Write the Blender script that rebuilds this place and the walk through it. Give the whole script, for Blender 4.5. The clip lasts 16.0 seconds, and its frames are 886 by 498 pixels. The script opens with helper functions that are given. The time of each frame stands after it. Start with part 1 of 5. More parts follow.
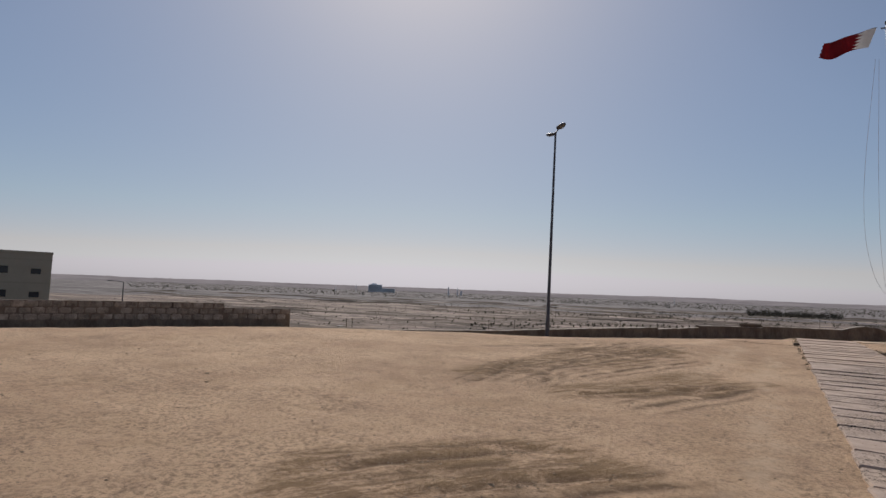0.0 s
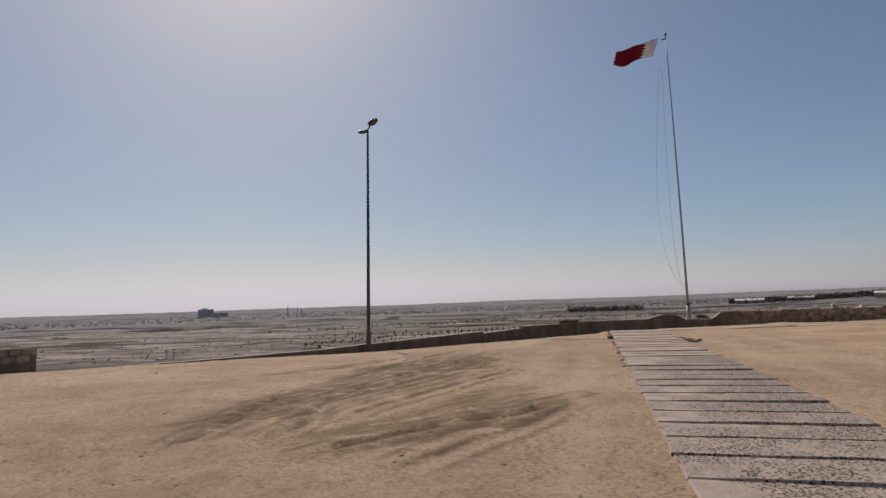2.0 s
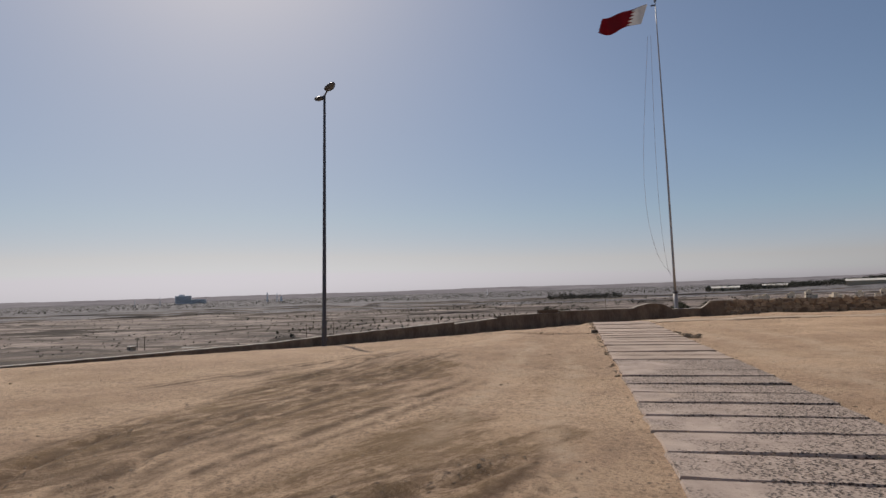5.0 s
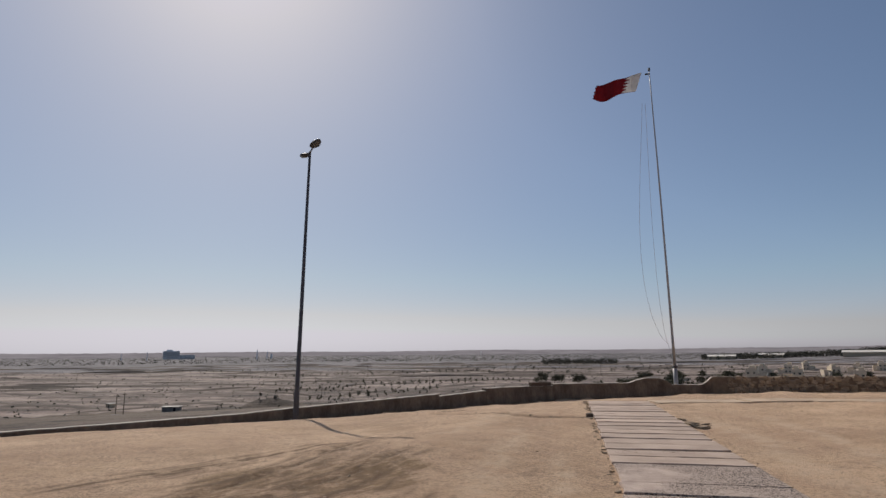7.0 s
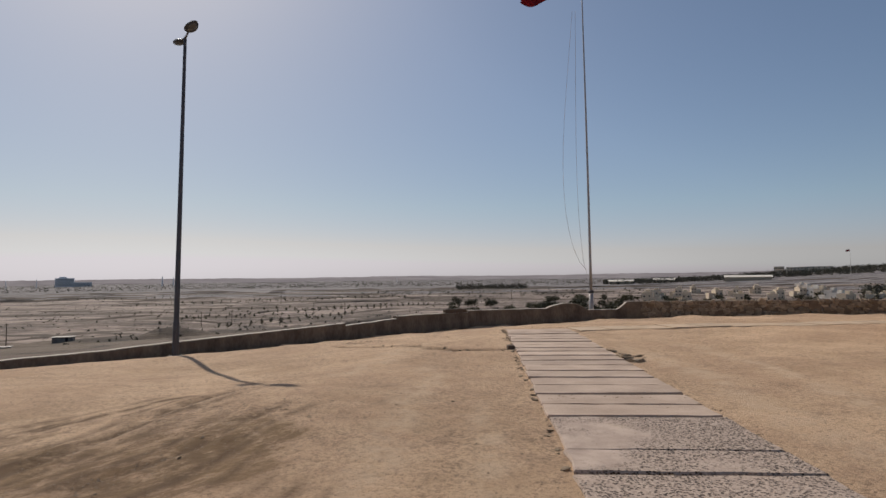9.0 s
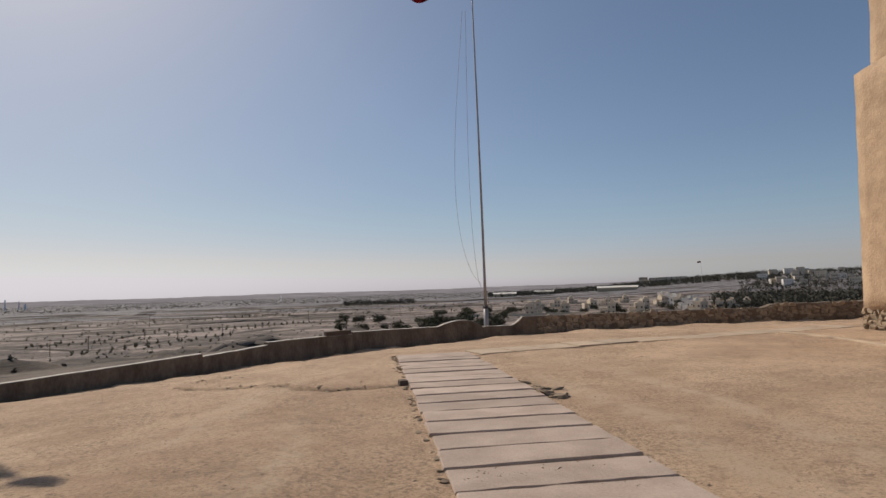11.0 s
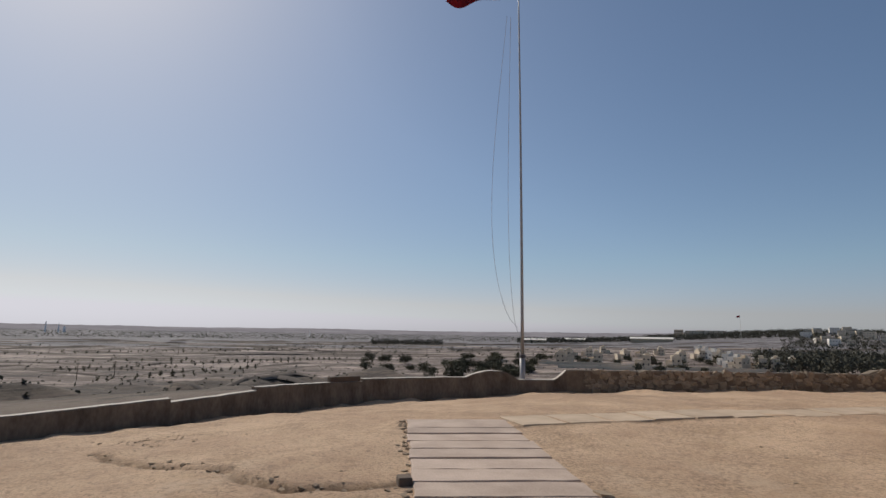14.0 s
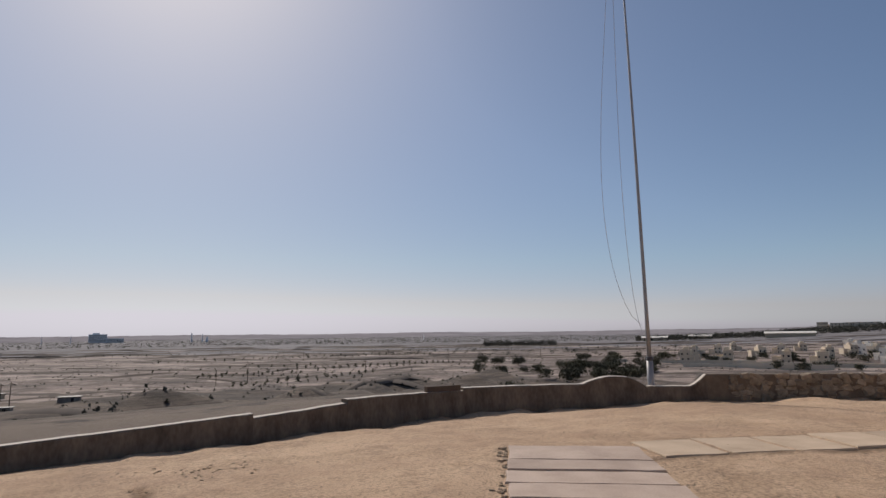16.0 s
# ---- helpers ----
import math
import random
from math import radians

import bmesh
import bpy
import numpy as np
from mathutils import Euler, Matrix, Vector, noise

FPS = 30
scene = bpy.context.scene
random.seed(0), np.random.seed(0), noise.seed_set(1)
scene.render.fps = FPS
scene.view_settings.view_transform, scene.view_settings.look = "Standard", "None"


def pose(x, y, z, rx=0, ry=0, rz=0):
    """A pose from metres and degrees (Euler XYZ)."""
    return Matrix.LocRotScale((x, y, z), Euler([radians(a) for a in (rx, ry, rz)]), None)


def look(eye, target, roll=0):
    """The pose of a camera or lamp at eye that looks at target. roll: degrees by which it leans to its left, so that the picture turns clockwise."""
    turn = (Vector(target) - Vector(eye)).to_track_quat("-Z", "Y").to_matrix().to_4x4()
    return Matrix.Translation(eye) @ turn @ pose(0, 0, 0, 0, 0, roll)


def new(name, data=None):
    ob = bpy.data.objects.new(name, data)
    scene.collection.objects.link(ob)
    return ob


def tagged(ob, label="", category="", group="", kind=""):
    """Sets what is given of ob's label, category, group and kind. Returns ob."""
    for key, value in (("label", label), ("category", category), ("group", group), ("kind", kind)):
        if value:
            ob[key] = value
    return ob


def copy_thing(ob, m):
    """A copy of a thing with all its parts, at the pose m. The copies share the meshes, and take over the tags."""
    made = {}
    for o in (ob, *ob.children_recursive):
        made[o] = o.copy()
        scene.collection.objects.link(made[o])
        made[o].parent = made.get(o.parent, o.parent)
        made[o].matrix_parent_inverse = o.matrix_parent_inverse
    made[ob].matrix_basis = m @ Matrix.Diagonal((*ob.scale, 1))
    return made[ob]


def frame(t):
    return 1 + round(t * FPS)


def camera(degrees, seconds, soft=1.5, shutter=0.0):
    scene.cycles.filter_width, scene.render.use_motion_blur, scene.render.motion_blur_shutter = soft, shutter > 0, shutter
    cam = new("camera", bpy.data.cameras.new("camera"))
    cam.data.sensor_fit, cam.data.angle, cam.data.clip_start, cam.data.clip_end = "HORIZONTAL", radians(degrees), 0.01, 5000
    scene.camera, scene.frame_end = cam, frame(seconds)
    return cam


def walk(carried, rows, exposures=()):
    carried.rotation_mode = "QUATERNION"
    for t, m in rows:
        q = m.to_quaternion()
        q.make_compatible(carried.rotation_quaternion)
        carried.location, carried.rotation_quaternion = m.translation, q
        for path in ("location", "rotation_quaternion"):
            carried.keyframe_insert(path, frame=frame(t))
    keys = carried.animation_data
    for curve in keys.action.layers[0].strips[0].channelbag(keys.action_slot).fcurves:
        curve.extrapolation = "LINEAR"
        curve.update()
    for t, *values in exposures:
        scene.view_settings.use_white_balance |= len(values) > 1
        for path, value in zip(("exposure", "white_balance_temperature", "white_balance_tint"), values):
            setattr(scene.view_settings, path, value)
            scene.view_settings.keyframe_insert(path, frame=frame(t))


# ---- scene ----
cam = camera(76.0, 16.0)
PATH = [
    (0, (-0.601, -27.582, 1.369), (-1.62, -25.867, 1.517), 2.2),
    (0.5, (-0.659, -26.589, 1.327), (-1.537, -24.795, 1.433), 0.3),
    (1, (-0.587, -25.65, 1.281), (-1.324, -23.795, 1.411), -0.7),
    (1.5, (-0.527, -25.046, 1.269), (-1.14, -23.15, 1.449), -1.4),
    (2, (-0.571, -24.606, 1.284), (-1.073, -22.681, 1.482), -2.0),
    (2.5, (-0.494, -24.459, 1.307), (-0.991, -22.532, 1.506), -1.7),
    (3, (-0.48, -24.101, 1.302), (-1.019, -22.185, 1.497), -1.8),
    (3.5, (-0.582, -23.402, 1.244), (-1.137, -21.489, 1.422), -2.0),
    (4, (-0.588, -22.861, 1.203), (-1.12, -20.938, 1.343), -2.3),
    (6.5, (-0.716, -20.6, 1.596), (-1.065, -18.651, 1.882), -0.6),
    (7, (-0.572, -20.413, 1.643), (-0.986, -18.489, 2.004), -0.5),
    (7.5, (-0.693, -19.743, 1.68), (-1.098, -17.812, 2.008), -0.5),
    (8, (-0.758, -18.956, 1.663), (-1.085, -16.994, 1.876), -0.6),
    (8.5, (-0.725, -18.382, 1.653), (-0.948, -16.397, 1.755), -0.8),
    (9, (-0.755, -17.931, 1.625), (-0.887, -15.938, 1.728), -0.7),
    (9.5, (-0.775, -17.373, 1.66), (-0.825, -15.377, 1.786), -0.9),
    (12, (-0.577, -13.896, 1.683), (-0.173, -11.943, 1.837), -1.1),
    (12.5, (-0.498, -13.158, 1.654), (-0.091, -11.207, 1.825), -0.0),
    (13, (-0.302, -12.483, 1.63), (0.075, -10.531, 1.843), 0.2),
    (13.5, (-0.196, -12.245, 1.693), (0.118, -10.287, 1.955), 0.7),
    (14, (-0.227, -11.615, 1.707), (-0.074, -9.642, 2.001), 0.9),
    (14.5, (-0.021, -10.811, 1.675), (-0.119, -8.833, 1.959), 0.0),
    (15, (0.026, -10.247, 1.68), (-0.254, -8.283, 1.937), -0.6),
    (15.5, (0.033, -9.873, 1.704), (-0.272, -7.914, 1.973), -0.9),
    (16, (0.074, -9.259, 1.73), (-0.15, -7.294, 2.029), -0.7),
]
walk(cam, [(t, look(eye, target, roll)) for t, eye, target, roll in PATH],
     exposures=[(0, -0.03, 6800, 11), (4, -0.02, 6950, 11), (6.5, 0.04, 6650, 10), (9, 0.10, 6950, 10), (12, 0.16, 6800, 9), (13, 0.16, 6550, 7), (15, 0.10, 6600, 9), (16, 0.10, 6650, 11)])

# ---- world, sun and exposure ----
SUN_AZ, SUN_EL = -34.5, 41.5        # degrees, azimuth from +y towards +x
world = bpy.data.worlds.new("world")
scene.world = world
world.use_nodes = True
wt = world.node_tree
sky = wt.nodes.new("ShaderNodeTexSky")
sky.sky_type = "NISHITA"
sky.sun_disc = False
sky.sun_elevation = radians(SUN_EL)
sky.sun_rotation = radians(SUN_AZ)
sky.altitude = 0
sky.air_density, sky.dust_density, sky.ozone_density = 0.8, 0.85, 2.2
soften = wt.nodes.new("ShaderNodeHueSaturation")
soften.inputs["Saturation"].default_value = 1.0
tint = wt.nodes.new("ShaderNodeMix")
tint.data_type, tint.blend_type = "RGBA", "MULTIPLY"
tint.inputs[0].default_value = 1.0
tint.inputs[7].default_value = (1.0, 1.0, 0.985, 1)
wt.links.new(sky.outputs[0], soften.inputs["Color"])
wt.links.new(soften.outputs[0], tint.inputs[6])
# dusty air takes the yellow out of the low sky
split, join = wt.nodes.new("ShaderNodeSeparateColor"), wt.nodes.new("ShaderNodeCombineColor")
blue = wt.nodes.new("ShaderNodeMath")
blue.operation = "MAXIMUM"
wt.links.new(tint.outputs[2], split.inputs[0])
red = wt.nodes.new("ShaderNodeMath")
red.operation = "MINIMUM"
warm = wt.nodes.new("ShaderNodeMath")
warm.operation, warm.inputs[1].default_value = "MULTIPLY", 1.02
wt.links.new(split.outputs[1], warm.inputs[0])
wt.links.new(warm.outputs[0], red.inputs[0])
wt.links.new(split.outputs[0], red.inputs[1])
low = wt.nodes.new("ShaderNodeMath")
low.operation = "MULTIPLY"
low.inputs[1].default_value = 1.08
wt.links.new(red.outputs[0], low.inputs[0])
wt.links.new(low.outputs[0], blue.inputs[0])
wt.links.new(split.outputs[2], blue.inputs[1])
wt.links.new(red.outputs[0], join.inputs[0])
mean = wt.nodes.new("ShaderNodeMath")
mean.operation = "ADD"
half = wt.nodes.new("ShaderNodeMath")
half.operation, half.inputs[1].default_value = "MULTIPLY", 0.493
green = wt.nodes.new("ShaderNodeMath")
green.operation = "MINIMUM"
wt.links.new(red.outputs[0], mean.inputs[0])
wt.links.new(blue.outputs[0], mean.inputs[1])
wt.links.new(mean.outputs[0], half.inputs[0])
wt.links.new(half.outputs[0], green.inputs[0])
wt.links.new(split.outputs[1], green.inputs[1])
wt.links.new(green.outputs[0], join.inputs[1])
wt.links.new(blue.outputs[0], join.inputs[2])
# thick dust evens the sky out: strong glow is damped and the deep blue lifted
peak = wt.nodes.new("ShaderNodeMath")
peak.operation = "MAXIMUM"
wt.links.new(green.outputs[0], peak.inputs[0])
wt.links.new(blue.outputs[0], peak.inputs[1])
level = wt.nodes.new("ShaderNodeMath")
level.operation, level.inputs[1].default_value = "DIVIDE", 6.3
wt.links.new(peak.outputs[0], level.inputs[0])
damp = wt.nodes.new("ShaderNodeMath")
damp.operation = "MULTIPLY"
for slot, (side, power) in enumerate((("MAXIMUM", -0.50), ("MINIMUM", -0.12))):
    part_of, curve = wt.nodes.new("ShaderNodeMath"), wt.nodes.new("ShaderNodeMath")
    part_of.operation, part_of.inputs[1].default_value = side, 1.0
    curve.operation, curve.inputs[1].default_value = "POWER", power
    wt.links.new(level.outputs[0], part_of.inputs[0])
    wt.links.new(part_of.outputs[0], curve.inputs[0])
    wt.links.new(curve.outputs[0], damp.inputs[slot])
evened = wt.nodes.new("ShaderNodeVectorMath")
evened.operation = "SCALE"
wt.links.new(join.outputs[0], evened.inputs[0])
wt.links.new(damp.outputs[0], evened.inputs["Scale"])
wt.links.new(evened.outputs[0], wt.nodes["Background"].inputs[0])
wt.nodes["Background"].inputs[1].default_value = 0.0765

sun = new("sun", bpy.data.lights.new("sun", "SUN"))
sun.data.energy, sun.data.angle, sun.data.color = 2.95, radians(0.6), (1.0, 0.95, 0.88)
_a, _e = radians(SUN_AZ), radians(SUN_EL)
SUN_DIR = Vector((math.sin(_a) * math.cos(_e), math.cos(_a) * math.cos(_e), math.sin(_e)))
sun.matrix_world = look(Vector((0, 0, 40)) + SUN_DIR * 30, Vector((0, 0, 40)))
scene.view_settings.exposure = 0.0


# ---- materials ----
def mat(name, base, dark=None, scale=6.0, rough=0.85, metal=0.0, bump=0.3, fine=60.0, amount=0.5, vary=0.0, stretch=(1, 1, 1), bump_dist=0.01):
    """A worn surface: two scales of noise in the colour, relief, and a change from piece to piece."""
    m = bpy.data.materials.new(name)
    m.use_nodes = True
    nt = m.node_tree
    bsdf = nt.nodes["Principled BSDF"]
    dark = dark or tuple(c * 0.7 for c in base)
    geo = nt.nodes.new("ShaderNodeTexCoord")
    mp = nt.nodes.new("ShaderNodeMapping")
    mp.inputs["Scale"].default_value = stretch
    nt.links.new(geo.outputs["Object"], mp.inputs["Vector"])
    info = nt.nodes.new("ShaderNodeObjectInfo")
    shift = nt.nodes.new("ShaderNodeVectorMath")
    shift.operation = "MULTIPLY_ADD"
    shift.inputs[1].default_value = (37, 53, 71)
    nt.links.new(info.outputs["Random"], shift.inputs[0])
    nt.links.new(mp.outputs[0], shift.inputs[2])
    n1 = nt.nodes.new("ShaderNodeTexNoise")
    n1.inputs["Scale"].default_value, n1.inputs["Detail"].default_value = scale, 6
    n2 = nt.nodes.new("ShaderNodeTexNoise")
    n2.inputs["Scale"].default_value, n2.inputs["Detail"].default_value = fine, 4
    for n in (n1, n2):
        nt.links.new(shift.outputs[0], n.inputs["Vector"])
    ramp = nt.nodes.new("ShaderNodeMapRange")
    ramp.inputs[1].default_value, ramp.inputs[2].default_value = 0.5 - amount * 0.5, 0.5 + amount * 0.5
    add = nt.nodes.new("ShaderNodeMath")
    add.operation = "MULTIPLY_ADD"
    add.inputs[1].default_value = 0.35
    nt.links.new(n2.outputs[0], add.inputs[0])
    sc = nt.nodes.new("ShaderNodeMath")
    sc.operation = "MULTIPLY"
    sc.inputs[1].default_value = 0.65
    nt.links.new(n1.outputs[0], sc.inputs[0])
    nt.links.new(sc.outputs[0], add.inputs[2])
    nt.links.new(add.outputs[0], ramp.inputs[0])
    mix = nt.nodes.new("ShaderNodeMix")
    mix.data_type = "RGBA"
    mix.inputs[6].default_value, mix.inputs[7].default_value = (*dark, 1), (*base, 1)
    nt.links.new(ramp.outputs[0], mix.inputs[0])
    out = mix.outputs[2]
    if vary:
        hsv = nt.nodes.new("ShaderNodeHueSaturation")
        mr = nt.nodes.new("ShaderNodeMapRange")
        mr.inputs[3].default_value, mr.inputs[4].default_value = 1 - vary, 1 + vary
        nt.links.new(info.outputs["Random"], mr.inputs[0])
        nt.links.new(mr.outputs[0], hsv.inputs["Value"])
        nt.links.new(out, hsv.inputs["Color"])
        out = hsv.outputs[0]
    nt.links.new(out, bsdf.inputs["Base Color"])
    bsdf.inputs["Roughness"].default_value, bsdf.inputs["Metallic"].default_value = rough, metal
    if bump:
        b = nt.nodes.new("ShaderNodeBump")
        b.inputs["Strength"].default_value, b.inputs["Distance"].default_value = bump, bump_dist
        nt.links.new(add.outputs[0], b.inputs["Height"])
        nt.links.new(b.outputs[0], bsdf.inputs["Normal"])
    return m


def noise_node(nt, vec, scale, detail=5, rough=0.55):
    n = nt.nodes.new("ShaderNodeTexNoise")
    n.inputs["Scale"].default_value, n.inputs["Detail"].default_value, n.inputs["Roughness"].default_value = scale, detail, rough
    nt.links.new(vec, n.inputs["Vector"])
    return n.outputs[0]


def scaled(nt, vec, scale, rz=0.0):
    turn = nt.nodes.new("ShaderNodeMapping")
    turn.inputs["Rotation"].default_value = (0, 0, radians(rz))
    nt.links.new(vec, turn.inputs["Vector"])
    mp = nt.nodes.new("ShaderNodeMapping")
    mp.inputs["Scale"].default_value = scale
    nt.links.new(turn.outputs[0], mp.inputs["Vector"])
    return mp.outputs[0]


def ranged(nt, v, a, b, c=0.0, d=1.0):
    mr = nt.nodes.new("ShaderNodeMapRange")
    for i, x in zip((1, 2, 3, 4), (a, b, c, d)):
        mr.inputs[i].default_value = x
    nt.links.new(v, mr.inputs[0])
    return mr.outputs[0]


def mixed(nt, fac, a, b):
    mx = nt.nodes.new("ShaderNodeMix")
    mx.data_type = "RGBA"
    nt.links.new(fac, mx.inputs[0])
    for i, c in ((6, a), (7, b)):
        if isinstance(c, tuple):
            mx.inputs[i].default_value = (*c, 1)
        else:
            nt.links.new(c, mx.inputs[i])
    return mx.outputs[2]


def sand_material():
    m = bpy.data.materials.new("packed_sand")
    m.use_nodes = True
    nt = m.node_tree
    bsdf = nt.nodes["Principled BSDF"]
    pos = nt.nodes.new("ShaderNodeTexCoord").outputs["Object"]
    big = noise_node(nt, pos, 0.22, 5, 0.6)
    mid = noise_node(nt, pos, 1.6, 6, 0.65)
    grain = noise_node(nt, pos, 30, 6, 0.8)
    speck = noise_node(nt, pos, 9, 6, 0.8)
    col = mixed(nt, ranged(nt, big, 0.40, 0.60), (0.50, 0.320, 0.196), (0.67, 0.452, 0.285))
    col = mixed(nt, ranged(nt, mid, 0.46, 0.66, 0, 0.6), col, (0.60, 0.41, 0.255))
    col = mixed(nt, ranged(nt, mid, 0.47, 0.32, 0, 0.5), col, (0.33, 0.215, 0.135))
    col = mixed(nt, ranged(nt, grain, 0.48, 0.36, 0, 0.85), col, (0.20, 0.125, 0.08))
    col = mixed(nt, ranged(nt, grain, 0.56, 0.68, 0, 0.6), col, (0.72, 0.54, 0.37))
    col = mixed(nt, ranged(nt, speck, 0.45, 0.34, 0, 0.85), col, (0.2, 0.13, 0.085))
    stirred = noise_node(nt, pos, 0.5, 8, 0.72)
    col = mixed(nt, ranged(nt, stirred, 0.50, 0.64, 0, 0.42), col, (0.37, 0.235, 0.128))
    # loose grit in patches between smooth trodden ground
    gritty = nt.nodes.new("ShaderNodeMath")
    gritty.operation = "MULTIPLY"
    nt.links.new(ranged(nt, noise_node(nt, pos, 0.55, 6, 0.7), 0.42, 0.58), gritty.inputs[0])
    nt.links.new(ranged(nt, noise_node(nt, pos, 16, 4, 0.75), 0.50, 0.60), gritty.inputs[1])
    col = mixed(nt, ranged(nt, gritty.outputs[0], 0.0, 1.0, 0, 0.75), col, (0.21, 0.135, 0.082))
    # darker, coarser spill with its own outline
    stain = nt.nodes.new("ShaderNodeAttribute")
    stain.attribute_name = "spill"
    sp = stain.outputs["Fac"]
    add = nt.nodes.new("ShaderNodeMath")
    add.operation = "MULTIPLY"
    nt.links.new(sp, add.inputs[0])
    nt.links.new(ranged(nt, noise_node(nt, scaled(nt, pos, (0.7, 2.4, 1), -58), 2.0, 10, 0.82), 0.47, 0.57), add.inputs[1])
    col = mixed(nt, ranged(nt, add.outputs[0], 0.08, 0.55, 0, 0.7), col, (0.175, 0.098, 0.040))
    # broad dark-soil patches, painted rut and gully shade with edge soil, pale packed strips
    broad = nt.nodes.new("ShaderNodeMath")
    broad.operation = "MULTIPLY"
    nt.links.new(sp, broad.inputs[0])
    nt.links.new(ranged(nt, noise_node(nt, pos, 1.1, 8, 0.75), 0.42, 0.56), broad.inputs[1])
    col = mixed(nt, ranged(nt, broad.outputs[0], 0.1, 0.9, 0, 0.6), col, (0.215, 0.125, 0.048))
    for attr, tone, lo, hi, k in (("shade_soil", (0.13, 0.070, 0.030), 0.34, 0.52, 0.95), ("packed", (0.60, 0.43, 0.29), 0.38, 0.60, 0.7)):
        an = nt.nodes.new("ShaderNodeAttribute")
        an.attribute_name = attr
        prod = nt.nodes.new("ShaderNodeMath")
        prod.operation = "MULTIPLY"
        nt.links.new(an.outputs["Fac"], prod.inputs[0])
        nt.links.new(ranged(nt, noise_node(nt, pos, 2.2, 6, 0.7), lo, hi), prod.inputs[1])
        col = mixed(nt, ranged(nt, prod.outputs[0], 0.05, 0.9, 0, k), col, tone)
    tread = noise_node(nt, scaled(nt, pos, (0.5, 4.5, 1), -62), 1.6, 7, 0.75)
    col = mixed(nt, ranged(nt, tread, 0.58, 0.68, 0, 0.4), col, (0.27, 0.18, 0.11))
    nt.links.new(col, bsdf.inputs["Base Color"])
    bsdf.inputs["Roughness"].default_value = 0.95
    hsum = nt.nodes.new("ShaderNodeMath")
    hsum.operation = "MULTIPLY_ADD"
    hsum.inputs[1].default_value = 0.6
    nt.links.new(grain, hsum.inputs[0])
    nt.links.new(speck, hsum.inputs[2])
    b = nt.nodes.new("ShaderNodeBump")
    b.inputs["Strength"].default_value, b.inputs["Distance"].default_value = 0.9, 0.035
    nt.links.new(hsum.outputs[0], b.inputs["Height"])
    nt.links.new(b.outputs[0], bsdf.inputs["Normal"])
    return m


def plain_material(name, low, high, pale, stain):
    """Dry farmland: broad fields, pale tracks, dark stubble and a fine mottle of clods and weeds."""
    m = bpy.data.materials.new(name)
    m.use_nodes = True
    nt = m.node_tree
    bsdf = nt.nodes["Principled BSDF"]
    pos = nt.nodes.new("ShaderNodeTexCoord").outputs["Object"]
    fields = noise_node(nt, scaled(nt, pos, (0.0028, 0.011, 1), 12), 1.0, 7, 0.62)
    strips = noise_node(nt, scaled(nt, pos, (0.0075, 0.04, 1), -9), 1.0, 8, 0.75)
    cross = noise_node(nt, scaled(nt, pos, (0.02, 0.006, 1), 24), 1.0, 7, 0.7)
    clods = noise_node(nt, pos, 0.075, 9, 0.85)
    spots = noise_node(nt, pos, 0.22, 6, 0.75)
    col = mixed(nt, ranged(nt, fields, 0.44, 0.57), low, high)
    col = mixed(nt, ranged(nt, strips, 0.535, 0.585, 0, 0.85), col, pale)
    col = mixed(nt, ranged(nt, cross, 0.57, 0.62, 0, 0.6), col, pale)
    col = mixed(nt, ranged(nt, strips, 0.475, 0.43, 0, 0.7), col, stain)
    col = mixed(nt, ranged(nt, clods, 0.53, 0.62, 0, 0.55), col, pale)
    col = mixed(nt, ranged(nt, clods, 0.47, 0.38, 0, 0.75), col, stain)
    col = mixed(nt, ranged(nt, spots, 0.43, 0.35, 0, 0.85), col, stain)
    nt.links.new(col, bsdf.inputs["Base Color"])
    bsdf.inputs["Roughness"].default_value = 0.95
    b = nt.nodes.new("ShaderNodeBump")
    b.inputs["Strength"].default_value, b.inputs["Distance"].default_value = 0.7, 1.0
    nt.links.new(clods, b.inputs["Height"])
    nt.links.new(b.outputs[0], bsdf.inputs["Normal"])
    return m


